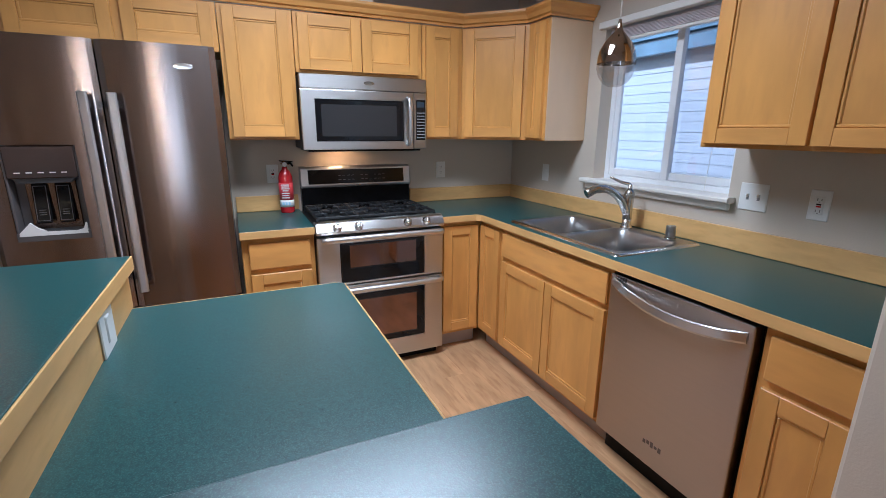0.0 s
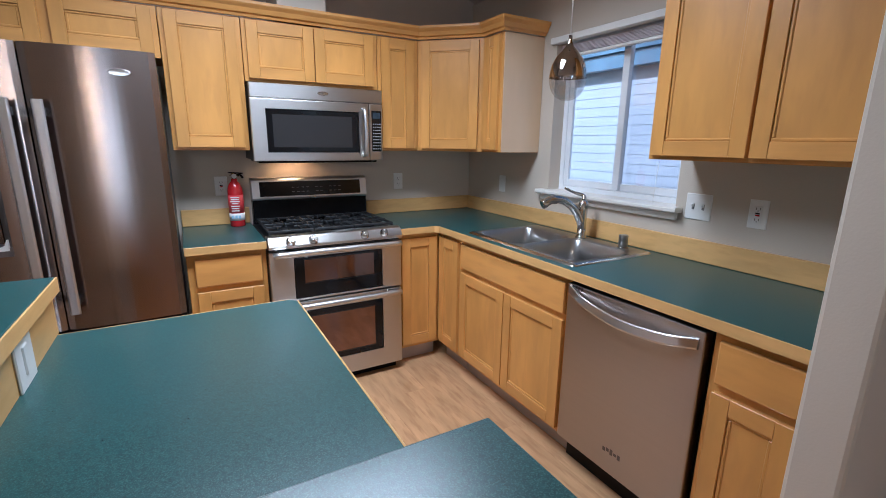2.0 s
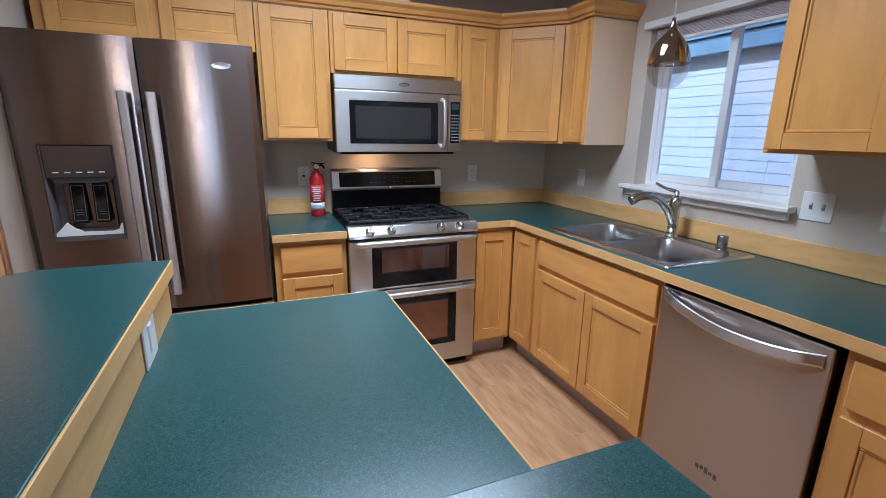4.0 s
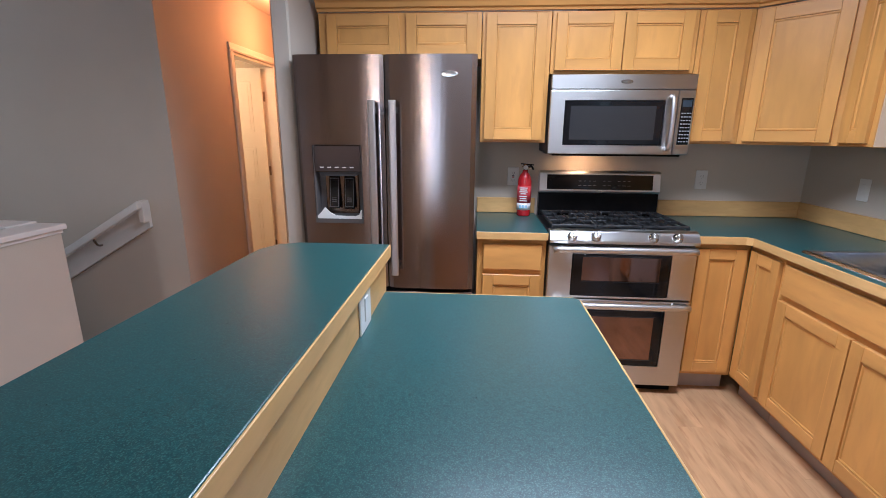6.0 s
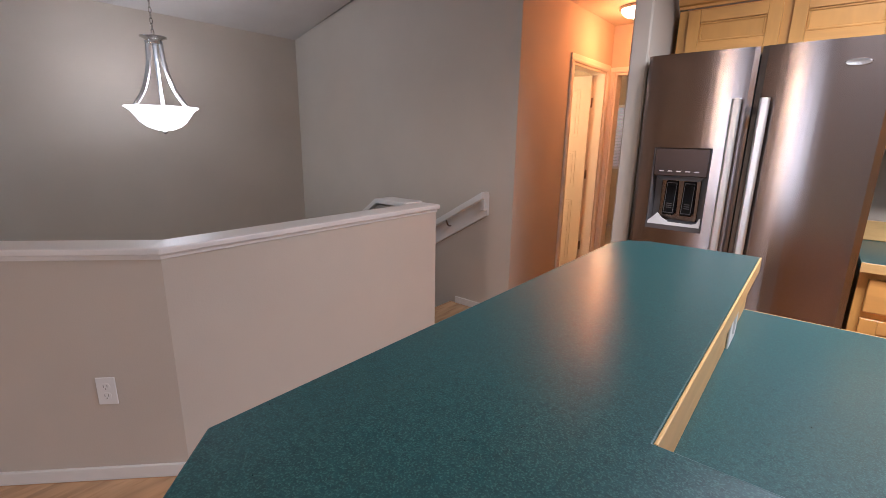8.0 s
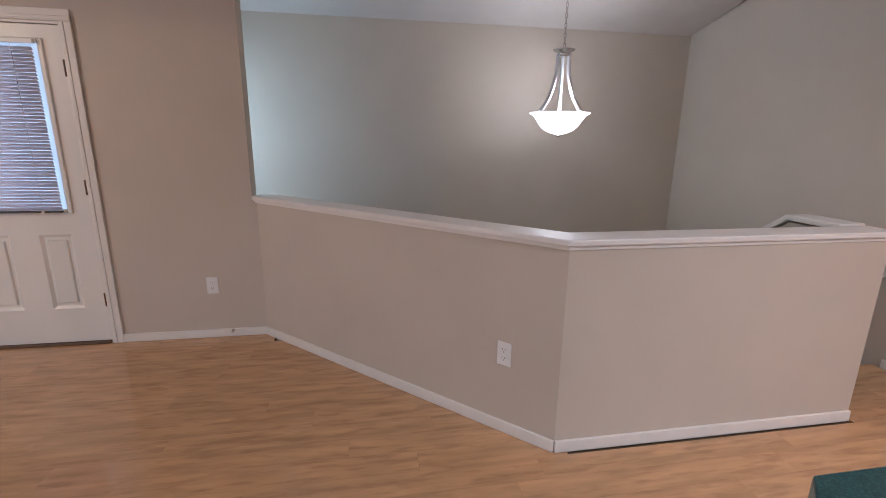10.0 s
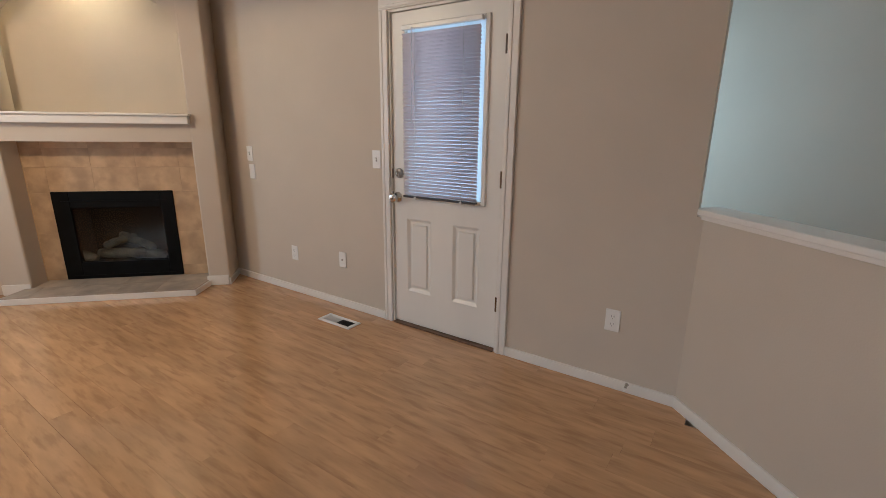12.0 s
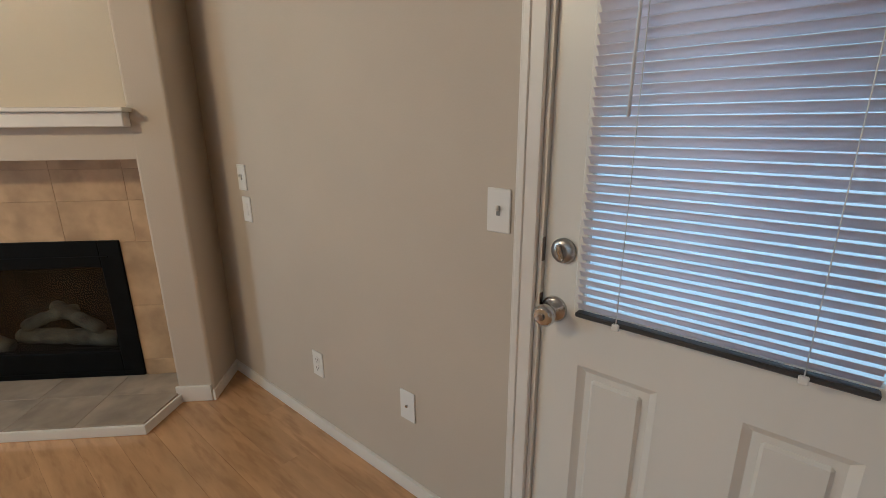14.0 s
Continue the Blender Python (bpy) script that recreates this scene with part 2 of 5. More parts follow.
# ---- mesh helpers ----
def add_box(bm, a, b, bev=0.0, seg=1):
    a, b = Vector(a), Vector(b)
    lo = Vector([min(p, q) for p, q in zip(a, b)])
    hi = Vector([max(p, q) for p, q in zip(a, b)])
    r = bmesh.ops.create_cube(bm, size=1.0, matrix=Matrix.LocRotScale((lo + hi) / 2, None, hi - lo))
    if bev:
        edges = list({e for v in r["verts"] for e in v.link_edges})
        bmesh.ops.bevel(bm, geom=edges, offset=min(bev, min(hi - lo) * 0.45), segments=seg, affect="EDGES", profile=0.5)
    return bm


def box(a, b, bev=0.0, seg=1):
    return add_box(bmesh.new(), a, b, bev, seg)


def boxes(*pairs, bev=0.0):
    bm = bmesh.new()
    for a, b in pairs:
        add_box(bm, a, b, bev)
    return bm


def prism(pts, lo, hi, axis="z", bev=0.0):
    """A polygon pushed along an axis from lo to hi. Points are (x, y) for z, (x, z) for y, (y, z) for x."""
    bm = bmesh.new()
    def at(p, h):
        return {"z": (p[0], p[1], h), "y": (p[0], h, p[1]), "x": (h, p[0], p[1])}[axis]
    f = bm.faces.new([bm.verts.new(at(p, lo)) for p in pts])
    r = bmesh.ops.extrude_face_region(bm, geom=[f])
    d = Vector({"z": (0, 0, 1), "y": (0, 1, 0), "x": (1, 0, 0)}[axis]) * (hi - lo)
    bmesh.ops.translate(bm, vec=d, verts=[v for v in r["geom"] if isinstance(v, bmesh.types.BMVert)])
    bmesh.ops.recalc_face_normals(bm, faces=bm.faces)
    if bev:
        bmesh.ops.bevel(bm, geom=list(bm.edges), offset=bev, segments=2, affect="EDGES", profile=0.5)
    return bm


def lathe(profile, centre=(0, 0, 0), steps=32, axis="z"):
    """Turns (radius, height) pairs round an axis."""
    bm = bmesh.new()
    rings = []
    for r, h in profile:
        ring = []
        for i in range(steps):
            a = 2 * math.pi * i / steps
            p = {"z": (r * math.cos(a), r * math.sin(a), h), "y": (r * math.cos(a), h, r * math.sin(a)), "x": (h, r * math.cos(a), r * math.sin(a))}[axis]
            ring.append(bm.verts.new(Vector(centre) + Vector(p)))
        rings.append(ring)
    for p, q in zip(rings, rings[1:]):
        for i in range(steps):
            bm.faces.new((p[i], p[(i + 1) % steps], q[(i + 1) % steps], q[i]))
    for ring in (rings[0], rings[-1]):
        bm.faces.new(ring)
    bmesh.ops.remove_doubles(bm, verts=bm.verts, dist=1e-5)
    bmesh.ops.recalc_face_normals(bm, faces=bm.faces)
    for f in bm.faces:
        f.smooth = len(f.verts) == 4
    return bm


def tube(points, radius, steps=10, flat=1.0):
    """A round bar along points; radius may be a list. flat squeezes it sideways."""
    bm = bmesh.new()
    pts = [Vector(p) for p in points]
    rad = radius if isinstance(radius, (list, tuple)) else [radius] * len(pts)
    rings, side = [], None
    for i, p in enumerate(pts):
        d = (pts[min(i + 1, len(pts) - 1)] - pts[max(i - 1, 0)]).normalized()
        side = (side - d * side.dot(d)).normalized() if side else d.orthogonal().normalized()
        up = d.cross(side)
        rings.append([bm.verts.new(p + rad[i] * (math.cos(a) * side + flat * math.sin(a) * up)) for a in (2 * math.pi * k / steps for k in range(steps))])
    for p, q in zip(rings, rings[1:]):
        for i in range(steps):
            bm.faces.new((p[i], p[(i + 1) % steps], q[(i + 1) % steps], q[i])).smooth = True
    bm.faces.new(rings[0]), bm.faces.new(rings[-1])
    bmesh.ops.recalc_face_normals(bm, faces=bm.faces)
    return bm


def curve_pts(ctrl, n=10):
    """A smooth line through control points."""
    c = [Vector(p) for p in ctrl]
    c = [2 * c[0] - c[1]] + c + [2 * c[-1] - c[-2]]
    out = []
    for i in range(1, len(c) - 2):
        for k in range(n):
            t = k / n
            out.append(0.5 * (2 * c[i] + (c[i + 1] - c[i - 1]) * t + (2 * c[i - 1] - 5 * c[i] + 4 * c[i + 1] - c[i + 2]) * t * t
                              + (3 * c[i] - c[i - 1] - 3 * c[i + 1] + c[i + 2]) * t ** 3))
    return out + [c[-2]]


def turned(bm, m):
    bmesh.ops.transform(bm, matrix=m, verts=bm.verts)
    return bm


def origin_of(ob):
    p = Vector((0, 0, 0))
    while ob:
        p += ob.location
        ob = ob.parent
    return p


def mesh_of(name, bm, mat):
    me = bpy.data.meshes.new(name)
    bm.to_mesh(me)
    bm.free()
    for m in mat if isinstance(mat, (list, tuple)) else [mat]:
        me.materials.append(m)
    return me


def part(name, bm, mat, parent, label=""):
    """Links a bmesh given in world metres as one mesh under a thing or a part."""
    bmesh.ops.translate(bm, vec=-origin_of(parent), verts=bm.verts)
    ob = new(name, mesh_of(name, bm, mat))
    ob.parent = parent
    return tagged(ob, label)


def thing(name, at, label, category, group=""):
    ob = new(name)
    ob.empty_display_size = 0.1
    ob.location = at
    return tagged(ob, label, category, group)


def single(name, bm, mat, label, category, group=""):
    """A thing of one mesh, its origin at its base."""
    lo = Vector([min(v.co[i] for v in bm.verts) for i in range(3)])
    hi = Vector([max(v.co[i] for v in bm.verts) for i in range(3)])
    at = Vector(((lo.x + hi.x) / 2, (lo.y + hi.y) / 2, lo.z))
    bmesh.ops.translate(bm, vec=-at, verts=bm.verts)
    ob = new(name, mesh_of(name, bm, mat))
    ob.location = at
    return tagged(ob, label, category, group)


def structure(name, bm, mat, label=""):
    return tagged(new(name, mesh_of(name, bm, mat)), label, "", "", "structure")


# ---- the large structure ----
RIDGE, Z_RIDGE, Z_WEST, Z_EAST = -3.19, 3.2375, 2.36, 2.44
WEST, SOUTH = -6.70, -8.885          # stairwell's back wall, living room's south wall
LIV = -5.568                         # wall with the outer door


def roof_z(x):
    return Z_WEST + 0.25 * (x - WEST) if x < RIDGE else Z_EAST - 0.25 * x


def gable(x0, x1, y0, y1, z0=0.0):
    """A wall along x whose top follows the vault."""
    pts = [(x0, z0), (x1, z0), (x1, roof_z(x1))] + ([(RIDGE, Z_RIDGE)] if x0 < RIDGE < x1 else []) + [(x0, roof_z(x0))]
    return prism(pts, y0, y1, "y")


structure("subfloor", boxes(((-4.08, SOUTH, -0.2), (0, 0, -0.011)), ((LIV, SOUTH, -0.2), (-4.08, -4.0, -0.011)),
                            ((-4.0, 0, -0.2), (-3.07, 4.6, -0.011))), SUBFLOOR, "dark underlay below the planks")
structure("ceiling", prism([(WEST - 0.15, roof_z(WEST) - 0.0375), (RIDGE, Z_RIDGE), (0.15, Z_EAST - 0.0375), (0.15, Z_EAST + 0.16), (RIDGE, Z_RIDGE + 0.2),
                            (WEST - 0.15, Z_WEST + 0.16)], SOUTH - 0.12, 0.12, "y"), CEIL, "vaulted ceiling in matt off-white paint")
structure("wall_stove", gable(-2.985, 0.12, 0, 0.12), PAINT, "greige painted wall behind the range")
structure("wall_range_duct_chase", box((-1.47, -0.32, 2.08), (-1.205, 0, roof_z(-1.2) + 0.02)), PAINT, "boxed duct chase above the wall cabinets")
# window wall, with the kitchen window's opening
WY0, WY1, WZ0, WZ1 = -1.80, -0.93, 1.135, 2.03
structure("wall_window", boxes(((0, WY1, -0.1), (0.14, 0.12, 2.42)), ((0, -2.77, -0.1), (0.14, WY0, 2.42)),
                               ((0, WY0, -0.1), (0.14, WY1, WZ0 - 0.03)), ((0, WY0, WZ1), (0.14, WY1, 2.42))), PAINT, "greige painted wall round the kitchen window")
structure("wall_stub", prism([(0, -2.77), (-0.688, -2.77), (-0.688, -2.65), (0, -2.65)], 0, 2.47, "z", bev=0.012), PAINT, "short painted wall that ends the worktop")
# opening added where the unseen east fill light stands
structure("wall_east", boxes(((0, SOUTH, -0.1), (0.14, -6.4, 2.42)), ((0, -4.0, -0.1), (0.14, -2.77, 2.42)), ((0, -6.4, -0.1), (0.14, -4.0, 0.6)),
                             ((0, -6.4, 2.3), (0.14, -4.0, 2.42))), PAINT, "painted dining side wall")
south = gable(LIV - 0.12, 0.14, SOUTH - 0.12, SOUTH)
structure("wall_south", south, PAINT, "painted south wall of the living room")
# wall beside the fridge, the hall
structure("wall_fridge", box((-3.075, -0.65, 0), (-2.985, 1.55, 2.46), 0.008), PAINT, "painted end wall beside the fridge")
structure("wall_fridge_upper", gable(-3.075, -2.985, -0.65, 0.12, 2.46), PAINT)
structure("wall_rail", boxes(((-6.7, -0.19, -1.4), (-3.98, -0.07, roof_z(WEST)))), PAINT, "greige stairwell wall with a white handrail")
structure("wall_rail_upper", gable(-6.7, -3.075, -0.19, -0.07, 2.462), PAINT)
structure("wall_rail_step", box((-6.7, -0.19, roof_z(WEST)), (-3.98, -0.07, 2.462)), PAINT)
HALLX, HEND = -3.98, 1.55
structure("wall_hall", boxes(((HALLX - 0.12, -0.07, 0), (HALLX, 0.68, 2.46)), ((HALLX - 0.12, 1.44, 0), (HALLX, HEND, 2.46)),
                             ((HALLX - 0.12, 0.68, 2.03), (HALLX, 1.44, 2.46))), PAINT, "hall wall lit warm orange by a bulb")
structure("wall_hall_end", boxes(((-5.4, HEND, 0), (-3.93, HEND + 0.12, 2.46)), ((-3.17, HEND, 0), (-2.0, HEND + 0.12, 2.46)),
                                 ((-3.93, HEND, 2.03), (-3.17, HEND + 0.12, 2.46))), PAINT, "hall end wall round an open doorway")
structure("ceiling_hall", boxes(((-5.4, -0.07, 2.46), (-2.985, 4.62, 2.54))), CEIL, "flat hall ceiling")
structure("wall_bedroom", boxes(((-5.4, 4.5, 0), (-5.06, 4.62, 2.46)), ((-4.2, 4.5, 0), (-2.0, 4.62, 2.46)), ((-5.06, 4.5, 0), (-4.2, 4.62, 0.94)),
                                ((-5.06, 4.5, 1.95), (-4.2, 4.62, 2.46)), ((-5.52, -0.07, 0), (-5.4, 4.62, 2.46)),
                                ((-2.12, HEND + 0.12, 0), (-2.0, 4.5, 2.46)), ((-2.985, HEND + 0.12, 2.46), (-2.0, 4.62, 2.54))), PAINT)
structure("floor_bedroom", boxes(((-5.4, HEND + 0.12, -0.15), (-4.0, 4.5, -0.004)), ((-3.07, HEND + 0.12, -0.15), (-2.0, 4.5, -0.004)),
                                 ((-5.4, -0.07, -0.15), (-4.0, HEND + 0.12, -0.004))), CARPET)
# living room wall with the outer door
DY0, DY1, DZ = -5.848, -5.046, 1.985
structure("wall_door", boxes(((LIV - 0.13, DY1, -0.1), (LIV, -4.09, roof_z(LIV) - 0.01)), ((LIV - 0.13, -4.09, -0.1), (LIV, -4.06, 0.944)), ((LIV - 0.13, SOUTH - 0.12, -0.1), (LIV, DY0, roof_z(LIV) - 0.01)),
                             ((LIV - 0.13, DY0, DZ), (LIV, DY1, roof_z(LIV) - 0.01))), PAINT, "greige painted living room wall")
structure("wall_stair_back", box((WEST - 0.12, -4.9, -1.4), (WEST, -0.07, Z_WEST)), PAINT, "pale stairwell wall washed by cool daylight")
structure("wall_stair_south", boxes(((WEST - 0.12, -4.92, -1.4), (-5.705, -4.8, 0.6)), ((WEST - 0.12, -4.92, 2.1), (-5.705, -4.8, Z_WEST + 0.2)),
                                    ((WEST - 0.12, -4.92, 0.6), (-6.6, -4.8, 2.1)), ((-5.75, -4.92, 0.6), (-5.705, -4.8, 2.1))), PAINT)
structure("floor_foyer", box((WEST, -4.8, -1.5), (-4.1, -0.07, -1.4)), CARPET)
# half wall round the stairwell
A, B, C = Vector((-5.605, -4.10)), Vector((-4.075, -2.55)), Vector((-4.075, -0.972))
n1 = Vector((-0.712, 0.702))


def strip(a, b, c, d0, d1, z0, z1, bev=0.0):
    """A bent band beside the line a-b-c, from d0 to d1 behind it."""
    def off(d):
        return [a + n1 * d, Vector((b.x - d, b.y + 0.41 * d)), Vector((c.x - d, c.y))]
    p, q = off(d0), off(d1)
    return prism([tuple(v) for v in p + q[::-1]], z0, z1, "z", bev)


E1 = Vector((C.x, C.y))
structure("wall_half", strip(A, B, E1, 0, 0.115, -1.4, 0.944), PAINT, "low painted half wall round the stairwell")
structure("trim_half_wall_cap", strip(A, B, Vector((C.x, C.y + 0.02)), -0.020, 0.135, 0.952, 0.980, 0.006), WHITE, "white painted cap on the half wall")
structure("trim_half_wall_moulding", strip(A, B, Vector((C.x, C.y + 0.008)), -0.007, 0.122, 0.934, 0.952, 0.003), WHITE)
# return of the half wall beside the stair
structure("wall_half_return", prism([(-4.195, -1.4), (-4.195, 0.945), (-4.5, 0.945), (-6.1, -0.2), (-6.1, -1.4)], -1.077, -0.962, "y"), PAINT)
structure("trim_return_cap", prism([(-4.22, 0.957), (-4.22, 0.987), (-4.51, 0.987), (-6.1, -0.158), (-6.1, -0.19), (-4.50, 0.957)], -1.097, -0.942, "y", bev=0.005), WHITE)
# stair
for i in range(7):
    structure("stair_step", box((-4.55 - 0.26 * (i + 1), -0.96, -1.4), (-4.55 - 0.26 * i, -0.19, -0.187 * (i + 1))), CARPET)
structure("stair_landing", box((-4.55, -0.96, -1.4), (-4.08, -0.19, -0.011)), SUBFLOOR)


def baseboard(a, b, face, height=0.058, thick=0.014):
    """A white skirting from a to b (x, y), standing off towards face."""
    a, b, f = Vector(a), Vector(b), Vector(face).normalized()
    pts = [a, b, b + f * thick, a + f * thick]
    bm = prism([tuple(p) for p in pts], 0.001, height, "z", bev=0.003)
    return structure("baseboard", bm, WHITE, "white painted skirting board")


baseboard((LIV, -4.06), (LIV, -4.982), (1, 0))
baseboard((LIV, -5.913), (LIV, -7.73), (1, 0))
baseboard(A, B, (0.712, -0.702))
baseboard(B, C, (1, 0))
baseboard((-4.5, -0.19), (-3.98, -0.19), (0, -1))
baseboard((HALLX, -0.19), (HALLX, 0.62), (1, 0))
baseboard((-4.0, SOUTH), (0, SOUTH), (0, 1))
baseboard((-3.075, -0.65), (-3.075, 1.55), (-1, 0))
baseboard((-3.07, -0.65), (-2.99, -0.65), (0, -1))

# ---- peninsula and worktops ----
def cabinet_door(parent, axis, plane, a0, a1, z0, z1, frame_w=0.057, mats=None, out=-1):
    """A framed door of stiles, rails and a sunken panel. It stands on plane, thick towards out; axis is the one along which it spreads."""
    t = 0.02 * out
    def bx(p0, p1, q0, q1, d0, d1, bev=0.0013):
        if axis == "x":
            return box((p0, plane + d0, q0), (p1, plane + d1, q1), bev)
        return box((plane + d0, p0, q0), (plane + d1, p1, q1), bev)
    lo, hi = min(a0, a1), max(a0, a1)
    d = part("door", bx(lo + 0.02, hi - 0.02, z0 + 0.02, z1 - 0.02, 0, t * 0.5), MAPLE, parent)
    part("stile", bx(lo, lo + frame_w, z0, z1, 0, t), MAPLE, d)
    part("stile", bx(hi - frame_w, hi, z0, z1, 0, t), MAPLE, d)
    part("rail", bx(lo + frame_w + 0.0006, hi - frame_w - 0.0006, z0, z0 + frame_w, 0, t * 0.97), MAPLE_H, d)
    part("rail", bx(lo + frame_w + 0.0006, hi - frame_w - 0.0006, z1 - frame_w, z1, 0, t * 0.97), MAPLE_H, d)
    m = 0.012
    bead = bmesh.new()
    for p0, p1, q0, q1 in ((lo + frame_w, hi - frame_w, z0 + frame_w, z0 + frame_w + m), (lo + frame_w, hi - frame_w, z1 - frame_w - m, z1 - frame_w),
                           (lo + frame_w, lo + frame_w + m, z0 + frame_w + m, z1 - frame_w - m), (hi - frame_w - m, hi - frame_w, z0 + frame_w + m, z1 - frame_w - m)):
        if axis == "x":
            add_box(bead, (p0, plane + t * 0.3, q0), (p1, plane + t * 0.72, q1), 0.003)
        else:
            add_box(bead, (plane + t * 0.3, p0, q0), (plane + t * 0.72, p1, q1), 0.003)
    part("bead", bead, MAPLE, d)
    return d


def drawer_front(parent, axis, plane, a0, a1, z0, z1, out=-1):
    t = 0.02 * out
    bm = box((a0, plane, z0), (a1, plane + t, z1), 0.006, 2) if axis == "x" else box((plane, a0, z0), (plane + t, a1, z1), 0.006, 2)
    return part("drawer_front", bm, MAPLE_H, parent)


def base_cabinet(label, axis, plane, back, a0, a1, fronts, group="base cabinets", top=0.874):
    """A floor cabinet with a toe kick; fronts are ('door'|'drawer', from, to, low, high)."""
    lo, hi = min(a0, a1), max(a0, a1)
    mid = (lo + hi) / 2
    root = thing("base_cabinet", (mid, (plane + back) / 2, 0) if axis == "x" else ((plane + back) / 2, mid, 0), label, "cabinet", group)
    g = 0.0015
    if axis == "x":
        part("body", box((lo + g, plane, 0.11), (hi - g, back, 0.874), 0.002), MAPLE, root)
        part("toe_kick", box((lo + g, plane + 0.065, 0), (hi - g, plane + 0.08, 0.11)), TOE, root, "grey brown toe kick")
    else:
        part("body", box((plane, lo + g, 0.11), (back, hi - g, top), 0.002), MAPLE, root)
        if top < 0.87:
            part("face_frame", box((plane, lo + g, top + 0.0005), (plane + 0.02, hi - g, 0.874)), MAPLE_H, root)
        part("toe_kick", box((plane + 0.065, lo + g, 0), (plane + 0.08, hi - g, 0.11)), TOE, root, "grey brown toe kick")
    for kind, f0, f1, z0, z1 in fronts:
        (cabinet_door if kind == "door" else drawer_front)(root, axis, plane, f0, f1, z0, z1)
    return root


base_cabinet("honey maple base cabinet with a drawer beside the range", "x", -0.60, -0.002, -2.04, -1.664,
             [("drawer", -2.005, -1.69, 0.70, 0.845), ("door", -2.005, -1.69, 0.135, 0.672)])
base_cabinet("honey maple corner cabinet with a framed door", "x", -0.60, -0.002, -0.898, -0.606, [("door", -0.878, -0.632, 0.135, 0.845)])
base_cabinet("honey maple corner cabinet with a narrow framed door", "y", -0.605, -0.002, -0.603, -0.873, [("door", -0.632, -0.860, 0.135, 0.845)])
base_cabinet("honey maple sink cabinet with two framed doors", "y", -0.605, -0.002, -0.875, -1.766,
             [("drawer", -0.897, -1.746, 0.70, 0.845), ("door", -0.897, -1.318, 0.135, 0.672), ("door", -1.325, -1.746, 0.135, 0.672)], top=0.70)
base_cabinet("honey maple drawer cabinet between dishwasher and wall", "y", -0.605, -0.002, -2.380, -2.648,
             [("drawer", -2.405, -2.645, 0.70, 0.845), ("door", -2.405, -2.645, 0.135, 0.672)])

# worktop along stove and window walls, with the sink's cut-out
SX0, SX1, SY0, SY1 = -0.583, -0.078, -1.746, -0.930
wt = thing("worktop", (-0.3, -1.3, 0.875), "dark green laminate worktop with a maple edge, in the corner", "worktop")
top = bmesh.new()
ys, xs = (SY0 + 0.03, SY1 - 0.03), (SX0 + 0.03, SX1 - 0.03)
q = 0.635
ring = [[(-0.897, -q), (-0.66, -q), (-q, -0.66), (-q, -2.648), (-0.002, -2.648), (-0.002, -0.002), (-0.897, -0.002)], [(xs[0], ys[0]), (xs[0], ys[1]), (xs[1], ys[1]), (xs[1], ys[0])]]
verts = [[top.verts.new((*p, 0.915)) for p in loop] for loop in ring]
o, h = verts
for idx in ((o[0], o[1], o[2], h[1], h[2], o[5], o[6]), (o[2], o[3], h[0], h[1]), (o[3], o[4], h[3], h[0]), (o[4], o[5], h[2], h[3])):
    top.faces.new(idx)
r = bmesh.ops.extrude_face_region(top, geom=list(top.faces))
bmesh.ops.translate(top, vec=(0, 0, -0.039), verts=[v for v in r["geom"] if isinstance(v, bmesh.types.BMVert)])
bmesh.ops.recalc_face_normals(top, faces=top.faces)
part("top", top, GREEN, wt)
part("edge", prism([(-0.897, -0.640), (-0.662, -0.640), (-0.640, -0.662), (-0.640, -2.648), (-0.6352, -2.648), (-0.6352, -0.6602), (-0.6602, -0.6352), (-0.897, -0.6352)],
                   0.874, 0.9146, "z", bev=0.0015), MAPLE_EDGE, wt, "maple nosing")
part("backsplash", box((-0.88, -0.02, 0.9155), (-0.002, -0.002, 1.015), 0.003), MAPLE_EDGE, wt, "low maple backsplash")
part("backsplash", box((-0.02, -2.648, 0.9155), (-0.002, -0.0205, 1.015), 0.003), MAPLE_EDGE, wt, "low maple backsplash")
wl = thing("worktop", (-1.85, -0.3, 0.875), "small dark green laminate worktop between fridge and range", "worktop")
part("top", box((-2.043, -0.635, 0.876), (-1.664, -0.002, 0.915)), GREEN, wl)
part("edge", box((-2.043, -0.640, 0.874), (-1.664, -0.6352, 0.9146), 0.0015), MAPLE_EDGE, wl, "maple nosing")
part("backsplash", box((-2.043, -0.02, 0.9155), (-1.664, -0.002, 1.015), 0.003), MAPLE_EDGE, wl, "low maple backsplash")

# peninsula
PX0, PX1, PY0, PY1 = -2.350, -1.722, -2.675, -1.612
pen = thing("peninsula", (-2.1, -2.2, 0), "maple peninsula with a low green worktop and raised bar", "kitchen island")
part("body", box((PX0, PY0, 0.11), (-1.765, PY1 - 0.03, 0.874), 0.002), MAPLE, pen)
part("toe_kick", box((PX0, PY0, 0), (-1.81, PY1 - 0.09, 0.11)), TOE, pen)
for i in range(2):
    cabinet_door(pen, "y", -1.765, PY0 + 0.03 + i * 0.50, PY0 + 0.52 + i * 0.50, 0.135, 0.845, out=1)
part("pony_wall", boxes(((PX0 - 0.115, -2.80, 0), (PX0 - 0.001, PY1 - 0.012, 1.031)), ((PX0, -2.80, 0), (-1.755, PY0 - 0.001, 1.031))), PAINT, pen, "painted low wall")
pw = part("worktop", prism([(PX0 + 0.002, PY0), (PX1, PY0), (PX1, PY1 - 0.02), (PX1 - 0.02, PY1), (PX0 + 0.002, PY1)], 0.876, 0.915, "z", bev=0.002), GREEN, pen, "green laminate worktop")
